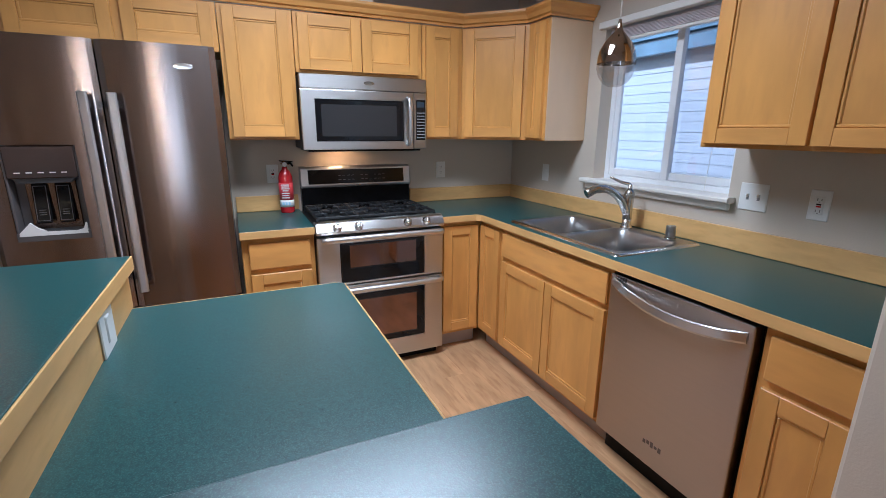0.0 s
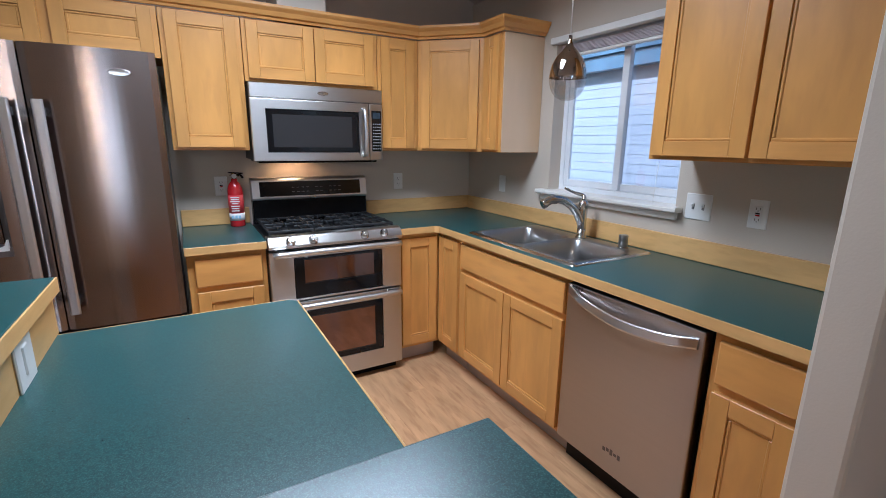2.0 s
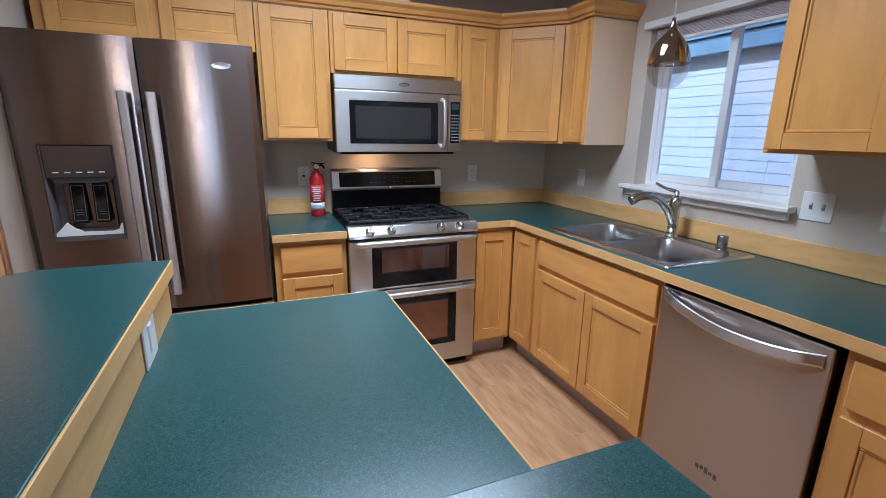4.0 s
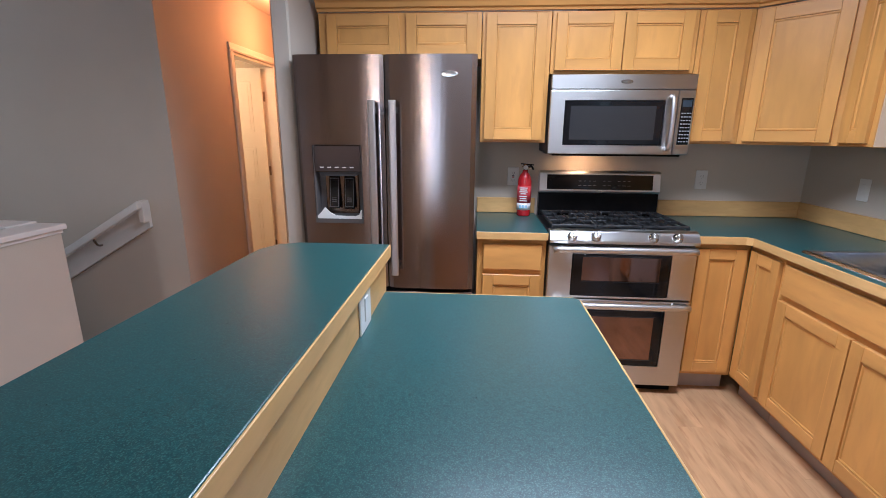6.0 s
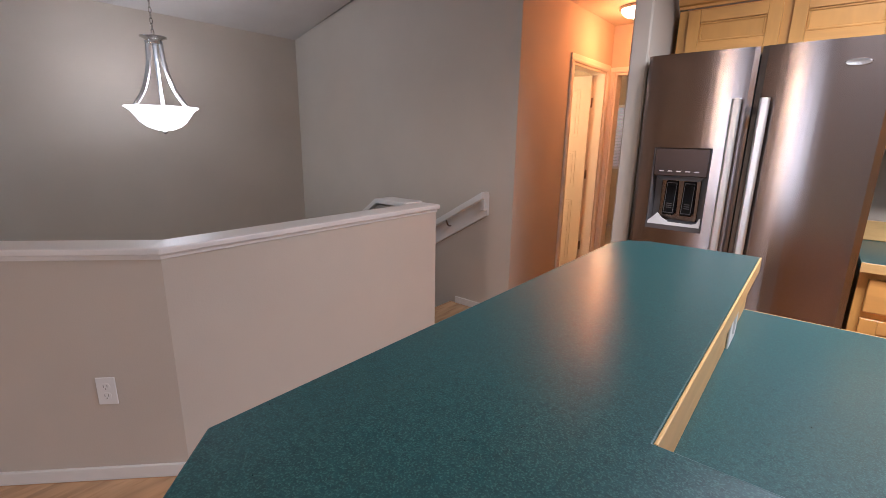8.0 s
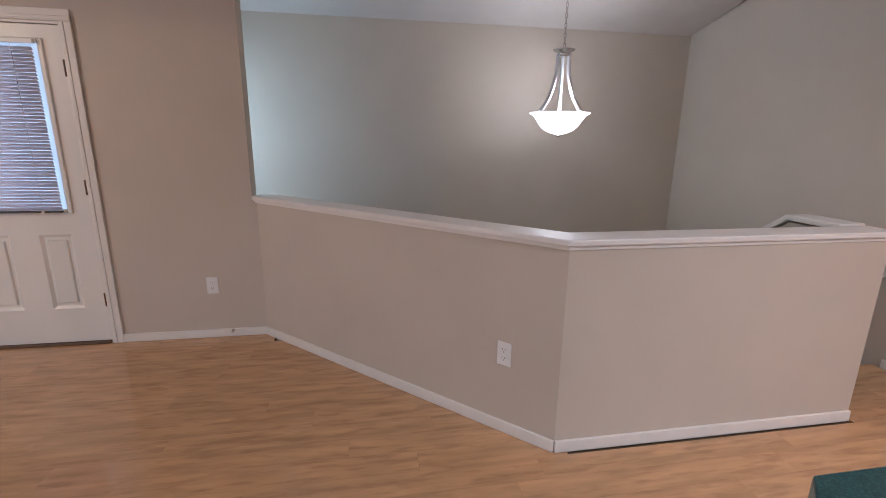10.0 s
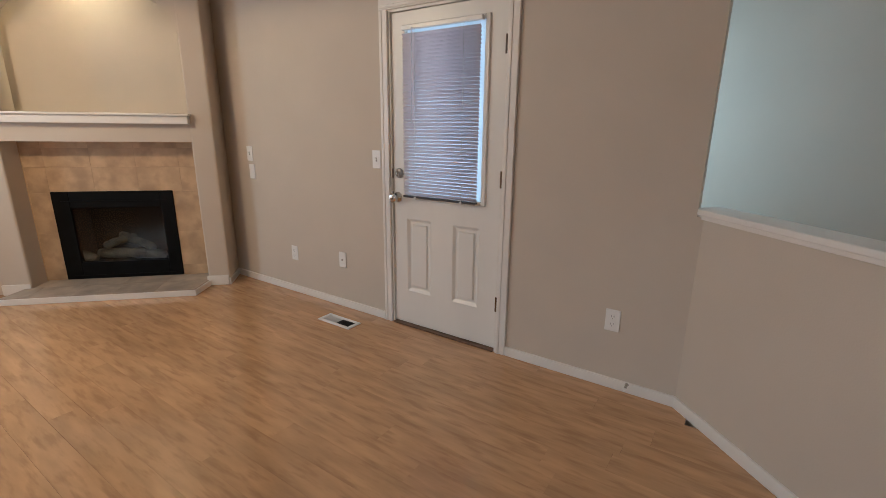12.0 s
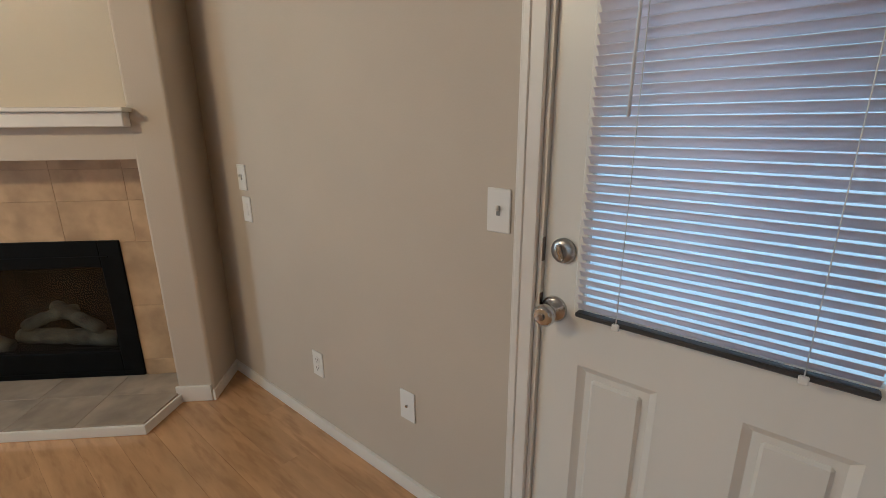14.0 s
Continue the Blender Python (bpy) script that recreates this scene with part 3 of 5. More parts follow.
part("edge", boxes(((PX1 + 0.0002, PY0, 0.874), (PX1 + 0.005, PY1 - 0.018, 0.9146)), ((PX0 + 0.002, PY1 + 0.0002, 0.874), (PX1 - 0.018, PY1 + 0.005, 0.9146)), bev=0.0015), MAPLE_EDGE, pw, "maple nosing")
part("riser", box((PX0, -2.673, 0.9152), (PX0 + 0.006, PY1 + 0.016, 1.031)), MAPLE_EDGE, pen, "maple strip below the bar")
part("riser", box((PX0 + 0.006, PY0, 0.9152), (-1.755, PY0 + 0.006, 1.031)), MAPLE_EDGE, pen, "maple strip below the bar")
BI, BO, BF, BN = -2.330, -2.717, -1.598, -3.05      # bar: inner edge, outer edge, far end, near end
bar = part("bar_top", prism([(BI, BF), (BI, -2.662), (-1.684, -2.662), (-1.684, BN), (BO + 0.09, BN), (BO, BN + 0.09), (BO, BF - 0.1), (BO + 0.03, BF - 0.035), (BO + 0.09, BF)],
                            1.033, 1.072, "z", bev=0.0025), GREEN, pen, "raised green laminate bar")
part("edge", prism([(BI + 0.0002, BF), (BI + 0.005, BF), (BI + 0.005, -2.6618), (BI + 0.0002, -2.6618)], 1.031, 1.0714, "z", bev=0.0015), MAPLE_EDGE, bar, "maple nosing")


def plate(at, normal, kind="outlet", w=0.072, h=0.117, label=""):
    """A white cover plate on a wall. normal: the way it faces."""
    n = Vector(normal).normalized()
    s = Vector((0, 0, 1)).cross(n)
    m = Matrix(((s.x, n.x, 0, at[0]), (s.y, n.y, 0, at[1]), (0, 0, 1, at[2]), (0, 0, 0, 1)))
    name = {"outlet": "wall_outlet", "gfci": "wall_outlet"}.get(kind, "light_switch")
    root = thing(name, at, label or "white plastic %s on the painted wall" % name.replace("_", " "), "outlet" if "outlet" in name else "switch", "wall plates")
    def p(nm, bm, mat, lab="", par=root):
        return part(nm, turned(bm, m), mat, par, lab)
    p("cover", box((-w / 2, 0, -h / 2), (w / 2, 0.006, h / 2), 0.0025), WHITEP)
    cols = [0.0] if kind != "double" else [-0.023, 0.023]
    for cx in cols:
        if kind == "outlet":
            for cz in (-0.02, 0.02):
                f = p("socket", lathe([(0.0, 0.0), (0.0165, 0.0), (0.0165, 0.0085), (0.0, 0.0085)], (cx, 0, cz), 16, "y"), WHITEP)
                p("slots", boxes(((cx - 0.008, 0.008, cz - 0.002), (cx - 0.0055, 0.0092, cz + 0.008)), ((cx + 0.0055, 0.008, cz - 0.002), (cx + 0.008, 0.0092, cz + 0.008)),
                                 ((cx - 0.002, 0.008, cz - 0.011), (cx + 0.002, 0.0092, cz - 0.006))), OFFW, "dark slots", f)
        elif kind == "gfci":
            f = p("socket", box((-0.0165, 0.0, -0.034), (0.0165, 0.0085, 0.034), 0.002), WHITEP)
            sl = bmesh.new()
            for cz in (-0.022, 0.022):
                for cx2 in (-0.007, 0.007):
                    add_box(sl, (cx2 - 0.0015, 0.008, cz - 0.004), (cx2 + 0.0015, 0.0094, cz + 0.005))
                add_box(sl, (-0.002, 0.008, cz - 0.010), (0.002, 0.0094, cz - 0.006))
            p("slots", sl, OFFW, "dark slots", f)
            p("button", boxes(((-0.008, 0.008, 0.001), (0.008, 0.0105, 0.007))), BLACKM, "black test button", f)
            p("button", boxes(((-0.008, 0.008, -0.007), (0.008, 0.0105, -0.001))), RED, "red reset button", f)
        elif kind == "jack":
            p("jack", lathe([(0, 0.0), (0.006, 0.0), (0.005, 0.012), (0, 0.012)], (0, 0, 0), 12, "y"), CHROME)
        elif kind == "blank":
            p("insert", box((-0.014, 0, -0.03), (0.014, 0.008, 0.03), 0.002), WHITEP)
        elif kind == "rocker":
            p("rocker", box((-0.0165, 0, -0.033), (0.0165, 0.0095, 0.033), 0.003), WHITEP)
        else:
            p("slot", box((cx - 0.006, 0.004, -0.013), (cx + 0.006, 0.0066, 0.013)), OFFW)
            p("toggle", turned(box((-0.0042, 0, -0.006), (0.0042, 0.016, 0.006), 0.002), pose(cx, 0.004, 0.003, 30)), WHITEP)
    return root


# kitchen window: frame, sashes, panes, sill
win = structure("window_1", boxes(((0.085, WY0, WZ0), (0.135, WY0 + 0.035, WZ1)), ((0.085, WY1 - 0.035, WZ0), (0.135, WY1, WZ1)),
                                  ((0.085, WY0 + 0.035, WZ0), (0.135, WY1 - 0.035, WZ0 + 0.04)), ((0.085, WY0 + 0.035, WZ1 - 0.04), (0.135, WY1 - 0.035, WZ1)), bev=0.003),
                VINYL, "white vinyl sliding window over the sink")
WM = -1.365
for nm, y0, y1, dx in (("sash", WM - 0.02, WY1 - 0.036, 0.0), ("sash", WY0 + 0.036, WM + 0.022, 0.022)):
    s = part(nm, boxes(((0.09 + dx, y0, WZ0 + 0.041), (0.11 + dx, y0 + 0.042, WZ1 - 0.041)), ((0.09 + dx, y1 - 0.036, WZ0 + 0.041), (0.11 + dx, y1, WZ1 - 0.041)),
                       ((0.09 + dx, y0 + 0.042, WZ0 + 0.041), (0.11 + dx, y1 - 0.036, WZ0 + 0.08)), ((0.09 + dx, y0 + 0.042, WZ1 - 0.08), (0.11 + dx, y1 - 0.036, WZ1 - 0.041)), bev=0.002), VINYL, win)
    g = part("pane", box((0.098 + dx, y0 + 0.04, WZ0 + 0.078), (0.102 + dx, y1 - 0.034, WZ1 - 0.078)), GLASS if dx == 0 else GREYGLASS, s)
    g.visible_shadow = False
sill = part("window_sill", prism([(-0.05, 1.148), (-0.056, 1.141), (-0.056, 1.129), (-0.05, 1.122), (0.084, 1.122), (0.084, 1.148)], -1.835, -0.865, "y"), WHITE, win, "white wooden sill")
part("apron", box((-0.022, -1.82, 1.085), (-0.001, -0.88, 1.1215), 0.006), WHITE, win, "white apron below the sill")

# blind drawn up at the window's head
bl = thing("window_blind", (-0.01, -1.36, 1.96), "raised white mini blind at the window's head", "blind")
part("head_rail", box((-0.03, WY0 - 0.02, 2.0), (0.02, WY1 + 0.03, 2.035), 0.003), WHITEP, bl)
for i in range(8):
    part("slat", box((0.012, WY0 + 0.03, 1.938 + i * 0.0065), (0.048, WY1 - 0.03, 1.9415 + i * 0.0065)), BLIND, bl)
part("bottom_rail", box((0.014, WY0 + 0.03, 1.92), (0.046, WY1 - 0.03, 1.936), 0.003), WHITEP, bl)
part("cord", tube(curve_pts([(0.03, -1.675, 1.93), (0.032, -1.672, 1.5), (0.03, -1.66, 1.25), (0.01, -1.67, 1.152)], 6), 0.0014, 6), WHITEP, bl, "thin white cord")

# neighbour's house and ground outside
structure("ground", box((-60, -60, -2.6), (60, 60, -2.5)), GROUNDM, "grey ground outside")
house = thing("neighbour_house", (3.0, -1.0, -2.5), "white house with lap siding and a blue grey gutter", "house")
part("wall", box((2.55, -9, -2.5), (6.5, 6, 2.38)), SIDING, house)
for i in range(41):
    z = -2.2 + i * 0.11
    part("siding_board", prism([(2.55, z), (2.539, z), (2.547, z + 0.112), (2.55, z + 0.112)], -8.6, 5.6, "y"), SIDING, house)
part("gutter", prism([(2.37, 2.27), (2.37, 2.40), (2.50, 2.40), (2.50, 2.31), (2.46, 2.27)], -9.3, 6.3, "y"), FASCIA, house)
part("soffit", box((2.42, -9.2, 2.403), (2.56, 6.2, 2.43)), SIDING, house)
part("roof", prism([(2.35, 2.50), (4.6, 3.9), (7.2, 2.55), (7.2, 2.48), (4.6, 3.8), (2.35, 2.435)], -9.3, 6.3, "y"), FASCIA, house)

# ---- wall cabinets ----
UB, UT = 1.372, 2.06


def wall_cabinet(label, axis, plane, a0, a1, z0, z1, doors, group="wall cabinets", side_mat=None):
    lo, hi = min(a0, a1), max(a0, a1)
    mid = (lo + hi) / 2
    root = thing("wall_cabinet", (mid, plane / 2, z0) if axis == "x" else (plane / 2, mid, z0), label, "cabinet", group)
    if axis == "x":
        part("body", box((lo + 0.001, plane, z0), (hi - 0.001, -0.002, z1), 0.002), side_mat or MAPLE, root)
    else:
        part("body", box((plane, lo + 0.001, z0), (-0.002, hi - 0.001, z1), 0.002), side_mat or MAPLE, root)
    for d0, d1 in doors:
        cabinet_door(root, axis, plane, d0, d1, z0 + 0.016, z1 - 0.012)
    return root


FP = -0.305
wall_cabinet("honey maple wall cabinet with two doors above the fridge", "x", FP, -2.95, -2.04, 1.82, UT, [(-2.90, -2.495), (-2.455, -2.065)])
wall_cabinet("tall honey maple wall cabinet with one framed door", "x", FP, -2.038, -1.664, UB, UT, [(-2.015, -1.69)])
wall_cabinet("short honey maple wall cabinet above the microwave", "x", FP, -1.662, -0.896, 1.742, UT, [(-1.64, -1.285), (-1.279, -0.925)])
wall_cabinet("narrow honey maple wall cabinet beside the corner", "x", FP, -0.894, -0.612, UB, UT, [(-0.872, -0.648)])
dg = thing("wall_cabinet", (-0.3, -0.3, UB), "honey maple corner wall cabinet with a slanting door", "cabinet", "wall cabinets")
part("body", prism([(-0.61, FP), (FP, -0.61), (-0.002, -0.61), (-0.002, -0.002), (-0.61, -0.002)], UB, UT, "z", bev=0.002), MAPLE, dg)
dd = cabinet_door(dg, "x", 0.0, -0.188, 0.188, UB + 0.016, UT - 0.012)
swing = pose((-0.61 + FP) / 2, (FP - 0.61) / 2, 0, 0, 0, -45)
shift = Matrix.Translation(origin_of(dg))
for o in (dd, *dd.children_recursive):
    o.data.transform(shift.inverted() @ swing @ shift)
wall_cabinet("narrow honey maple wall cabinet with a pale end panel", "y", FP, -0.612, -0.815, UB, UT, [(-0.635, -0.79)])
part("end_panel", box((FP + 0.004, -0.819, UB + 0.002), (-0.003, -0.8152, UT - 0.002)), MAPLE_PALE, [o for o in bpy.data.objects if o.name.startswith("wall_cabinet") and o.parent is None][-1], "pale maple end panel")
wall_cabinet("honey maple wall cabinet with two doors beside the window", "y", FP, -1.848, -2.648, UB, 2.40, [(-1.866, -2.236), (-2.248, -2.628)])

# crown moulding on the cabinets
PROF = ((0.0, 0.0), (0.010, 0.0), (0.014, 0.012), (0.026, 0.018), (0.034, 0.04), (0.046, 0.052), (0.05, 0.058), (0.05, 0.072), (0.0, 0.072))


def crown(points, z):
    """A moulding swept along (x, y) points, leaning out to the right of the way."""
    bm = bmesh.new()
    p = [Vector(q) for q in points]
    rings = []
    for i, q in enumerate(p):
        d0 = (q - p[i - 1]).normalized() if i else (p[1] - q).normalized()
        d1 = (p[i + 1] - q).normalized() if i < len(p) - 1 else d0
        m0, m1 = Vector((d0.y, -d0.x)), Vector((d1.y, -d1.x))
        m = (m0 + m1).normalized()
        m = m / max(0.3, m.dot(m0))
        rings.append([bm.verts.new((q.x + m.x * o, q.y + m.y * o, z + h)) for o, h in PROF])
    n = len(PROF)
    for a, b in zip(rings, rings[1:]):
        for k in range(n):
            bm.faces.new((a[k], a[(k + 1) % n], b[(k + 1) % n], b[k]))
    bm.faces.new(rings[0]), bm.faces.new(rings[-1])
    bmesh.ops.recalc_face_normals(bm, faces=bm.faces)
    return bm


FP2 = FP - 0.003
single("crown_moulding", crown([(-2.951, FP2), (-0.611, FP2), (FP2, -0.611), (FP2, -0.8195), (-0.004, -0.8195)], UT + 0.004), MAPLE_H,
       "honey maple crown moulding along the wall cabinets", "moulding")

# ---- kitchen appliances ----
fr = thing("fridge", (-2.51, -0.36, 0), "brushed stainless steel fridge with double doors and a water dispenser", "fridge")
FX0, FX1, FT = -2.963, -2.058, 1.785
part("body", box((FX0 + 0.004, -0.62, 0.02), (FX1 - 0.004, -0.03, 1.765), 0.004), DARKGREY, fr, "dark grey steel case")
part("hinge_cover", boxes(((FX0 + 0.02, -0.66, 1.766), (FX0 + 0.12, -0.55, 1.783)), bev=0.004), DARKGREY, fr)
part("hinge_cover", boxes(((FX1 - 0.12, -0.66, 1.766), (FX1 - 0.02, -0.55, 1.783)), bev=0.004), DARKGREY, fr)


def bowed(x0, x1, z0, z1, full0, full1, back=-0.632, front=-0.703, bow=0.009, steps=10):
    """A door slab whose front bows out between full0 and full1."""
    def y(x):
        k = (2 * (x - full0) / (full1 - full0) - 1)
        edge = 0.010 * max(0.0, abs(k) - 0.93) / 0.07
        return front - bow * (1 - k * k) + edge
    xs = [x0 + (x1 - x0) * i / steps for i in range(steps + 1)]
    pts = [(x, y(x)) for x in xs] + [(x1, back), (x0, back)]
    bm = prism(pts, z0, z1, "z")
    return bm


def joined(*bms):
    out = bmesh.new()
    for b in bms:
        me = bpy.data.meshes.new("tmp")
        b.to_mesh(me)
        b.free()
        out.from_mesh(me)
        bpy.data.meshes.remove(me)
    return out


def door_frame(x0, x1, z0, z1, h0, h1, k0, k1, front, back):
    """A slab in x and z with a window hole from (h0, k0) to (h1, k1), in one piece."""
    bm = bmesh.new()
    loops = []
    for y in (front, back):
        for a0, a1, b0, b1 in ((x0, x1, z0, z1), (h0, h1, k0, k1)):
            loops.append([bm.verts.new(p) for p in ((a0, y, b0), (a1, y, b0), (a1, y, b1), (a0, y, b1))])
    fo, fi, bo_, bi = loops
    for a, b in ((fo, fi), (fi, bi), (bi, bo_), (bo_, fo)):
        for i in range(4):
            bm.faces.new((a[i], a[(i + 1) % 4], b[(i + 1) % 4], b[i]))
    bmesh.ops.recalc_face_normals(bm, faces=bm.faces)
    rim = [e for e in bm.edges if all(v in fo for v in e.verts)]
    bmesh.ops.bevel(bm, geom=rim, offset=0.004, segments=2, affect="EDGES", profile=0.5)
    return bm


LX0, LX1 = FX0 + 0.002, -2.5135
DX0, DX1, DZ0, DZ1 = -2.886, -2.632, 0.965, 1.360
ld = part("door", joined(bowed(LX0, DX0, 0.612, FT, LX0, LX1, steps=4), bowed(DX1, LX1, 0.612, FT, LX0, LX1, steps=6),
                         bowed(DX0, DX1, 0.612, DZ0, LX0, LX1), bowed(DX0, DX1, DZ1, FT, LX0, LX1)), STEEL, fr, "stainless door with a dispenser")
rd = part("door", bowed(-2.5075, FX1 - 0.002, 0.612, FT, -2.5075, FX1 - 0.002, steps=18), STEEL, fr, "stainless door with an oval badge")
part("freezer_drawer", bowed(LX0, FX1 - 0.002, 0.09, 0.592, LX0, FX1 - 0.002, steps=18), STEEL, fr)
part("drawer_handle", tube([(-2.80, -0.70, 0.54), (-2.80, -0.765, 0.54), (-2.22, -0.765, 0.54), (-2.22, -0.70, 0.54)], 0.013, 8), STEEL_H, fr)
part("toe_grille", box((LX0 + 0.01, -0.64, 0.005), (FX1 - 0.01, -0.60, 0.085), 0.004), BLACKM, fr)
for d, x, lean in ((ld, -2.562, 1), (rd, -2.462, -1)):
    h = part("handle", prism([(-0.019, -0.008), (-0.012, -0.015), (0.012, -0.015), (0.019, -0.008), (0.016, 0.006), (-0.016, 0.006)], 0.70, 1.572, "z", bev=0.002), STEEL_H, d, "long steel bar handle")
    h.data.transform(Matrix.Translation((x, -0.762, 0)))
    for z in (0.725, 1.51):
        part("standoff", box((x - 0.011, -0.758, z), (x + 0.011, -0.70, z + 0.035), 0.003), DARKGREY, h)
badge = turned(lathe([(0, 0), (0.032, 0), (0.034, 0.002), (0.030, 0.005), (0, 0.006)], (0, 0, 0), 24, "y"), Matrix.Diagonal((1.25, -1, 0.42, 1)))
part("badge", turned(badge, pose(-2.192, -0.7085, 1.695)), CHROME, rd, "pale oval badge")
# dispenser
dp = part("dispenser", boxes(((DX0, -0.705, DZ0), (DX0 + 0.008, -0.635, DZ1)), ((DX1 - 0.008, -0.705, DZ0), (DX1, -0.635, DZ1)), ((DX0, -0.715, DZ0 - 0.004), (DX1, -0.635, DZ0 + 0.032)),
                             ((DX0 + 0.008, -0.640, DZ0 + 0.03), (DX1 - 0.008, -0.634, DZ1)), bev=0.002), DEEPGREY, ld, "dark grey dispenser bay")
part("control_panel", box((DX0 + 0.008, -0.709, 1.225), (DX1 - 0.008, -0.66, DZ1 - 0.002), 0.004), DISPANEL, dp, "smoked gloss control panel")
bt = bmesh.new()
for i in range(5):
    add_box(bt, (DX0 + 0.035 + i * 0.039, -0.7105, 1.247), (DX0 + 0.055 + i * 0.039, -0.7088, 1.251))
part("button_marks", bt, PALELAB, dp)
part("chute", prism([(DX0 + 0.02, 1.225), (DX1 - 0.02, 1.225), (DX1 - 0.04, 1.205), (DX0 + 0.04, 1.205)], -0.70, -0.645, "y"), DARKGREY, dp)
for x in (-2.795, -2.715):
    pd = part("paddle", turned(box((-0.028, -0.006, -0.085), (0.028, 0.006, 0.085), 0.004), pose(x, -0.662, 1.115, -8)), BLACK, dp, "black paddle")
    part("paddle_outline", turned(boxes(((-0.022, -0.0075, -0.075), (0.022, -0.0062, -0.0725)), ((-0.022, -0.0075, 0.0725), (0.022, -0.0062, 0.075)),
                                        ((-0.0225, -0.0075, -0.075), (-0.0205, -0.0062, 0.075)), ((0.0205, -0.0075, -0.075), (0.0225, -0.0062, 0.075)),
                                        ((-0.012, -0.0075, -0.05), (0.012, -0.0062, -0.047)), ((-0.012, -0.0075, -0.04), (0.012, -0.0062, -0.037)),
                                        ((-0.012, -0.0075, -0.03), (0.012, -0.0062, -0.027))), pose(x, -0.662, 1.115, -8)), DEEPGREY, pd)
part("backplate", box((-2.845, -0.648, 1.0), (-2.668, -0.641, 1.215), 0.003), STEEL, dp)
part("drip_tray", box((DX0 + 0.012, -0.716, 0.998), (DX1 - 0.012, -0.64, 1.004), 0.002), DARKGREY, dp)
part("tray_liner", prism([(DX0 + 0.010, 0.985), (DX0 + 0.012, 1.0), (DX0 + 0.035, 1.022), (DX0 + 0.052, 1.042), (DX0 + 0.075, 1.018), (DX0 + 0.105, 1.002), (DX1 - 0.045, 1.0),
                          (DX1 - 0.022, 1.006), (DX1 - 0.014, 1.03), (DX1 - 0.009, 1.03), (DX1 - 0.009, 0.985)], -0.7165, -0.706, "y"), WHITEP, dp, "white tray liner")

# microwave
MX0, MX1, MZ0, MZ1, MY = -1.659, -0.898, 1.315, 1.732, -0.385
mw = thing("microwave", (-1.28, -0.19, MZ0), "stainless over-range microwave with a black window", "microwave")
part("case", box((MX0 + 0.004, MY + 0.018, MZ0 + 0.004), (MX1 - 0.004, -0.003, MZ1 - 0.002), 0.003), DARKGREY, mw, "dark case")
part("vent_panel", box((MX0, MY - 0.002, 1.655), (MX1, MY + 0.018, MZ1), 0.004), STEEL_H, mw)
part("badge", turned(turned(lathe([(0, 0), (0.026, 0), (0.024, 0.004), (0, 0.005)], (0, 0, 0), 20, "y"), Matrix.Diagonal((1.25, -1, 0.42, 1))), pose(-1.262, MY - 0.002, 1.694)), CHROME, mw, "pale oval badge")
wx0, wx1, wz0, wz1 = MX0 + 0.078, MX0 + 0.610, 1.362, 1.600
md = part("door", door_frame(MX0, MX0 + 0.672, MZ0, 1.652, wx0, wx1, wz0, wz1, MY, MY + 0.018), STEEL_H, mw, "stainless door")
part("window", box((wx0 + 0.003, MY + 0.002, wz0 + 0.003), (wx1 - 0.003, MY + 0.016, wz1 - 0.003), 0.003), BLACK, md, "black glass window")
part("screen", box((wx0 + 0.034, MY + 0.0008, wz0 + 0.030), (wx1 - 0.045, MY + 0.0025, wz1 - 0.030)), SCREEN, md, "grey mesh screen")
hx = MX0 + 0.638
h = part("handle", tube(curve_pts([(hx, MY - 0.002, 1.345), (hx, MY - 0.036, 1.362), (hx, MY - 0.046, 1.48), (hx, MY - 0.036, 1.60), (hx, MY - 0.002, 1.617)], 6), 0.016, 10, 0.75), SATIN, md, "bright steel handle")
part("panel_frame", box((MX0 + 0.676, MY, MZ0), (MX1, MY + 0.018, 1.652), 0.004), STEEL_H, mw)
cp = part("control_panel", box((MX0 + 0.690, MY - 0.002, 1.368), (MX1 - 0.008, MY + 0.004, 1.612), 0.003), BLACK, mw, "black keypad")
keys = bmesh.new()
for r_ in range(9):
    for c in range(4):
        add_box(keys, (MX0 + 0.697 + c * 0.0142, MY - 0.0032, 1.382 + r_ * 0.0185), (MX0 + 0.706 + c * 0.0142, MY - 0.0018, 1.388 + r_ * 0.0185))
part("key_marks", keys, GREYPRINT, cp)
part("display", box((MX0 + 0.698, MY - 0.0032, 1.566), (MX1 - 0.016, MY - 0.0018, 1.60)), LCD, cp)
part("underside", box((MX0 + 0.03, MY + 0.03, MZ0 - 0.012), (MX1 - 0.03, -0.02, MZ0 + 0.003), 0.003), BLACKM, mw)
part("cooktop_bulb", box((-1.43, -0.17, MZ0 - 0.014), (-1.37, -0.12, MZ0 - 0.0125)), BULB, mw, "lit warm bulb")

# range
RX0, RX1, RY = -1.661, -0.899, -0.655
rg = thing("gas_range", (-1.28, -0.33, 0), "stainless gas range with a double oven and black cooktop", "stove")
part("body", box((RX0 + 0.002, RY + 0.03, 0.045), (RX1 - 0.002, -0.022, 0.90), 0.003), DARKGREY, rg, "dark side panels")
part("base", box((RX0 + 0.02, RY + 0.06, 0), (RX1 - 0.02, -0.05, 0.045)), BLACKM, rg)
part("cooktop", box((RX0, RY + 0.06, 0.90), (RX1, -0.095, 0.918), 0.006, 2), BLACKM, rg, "black enamel cooktop")
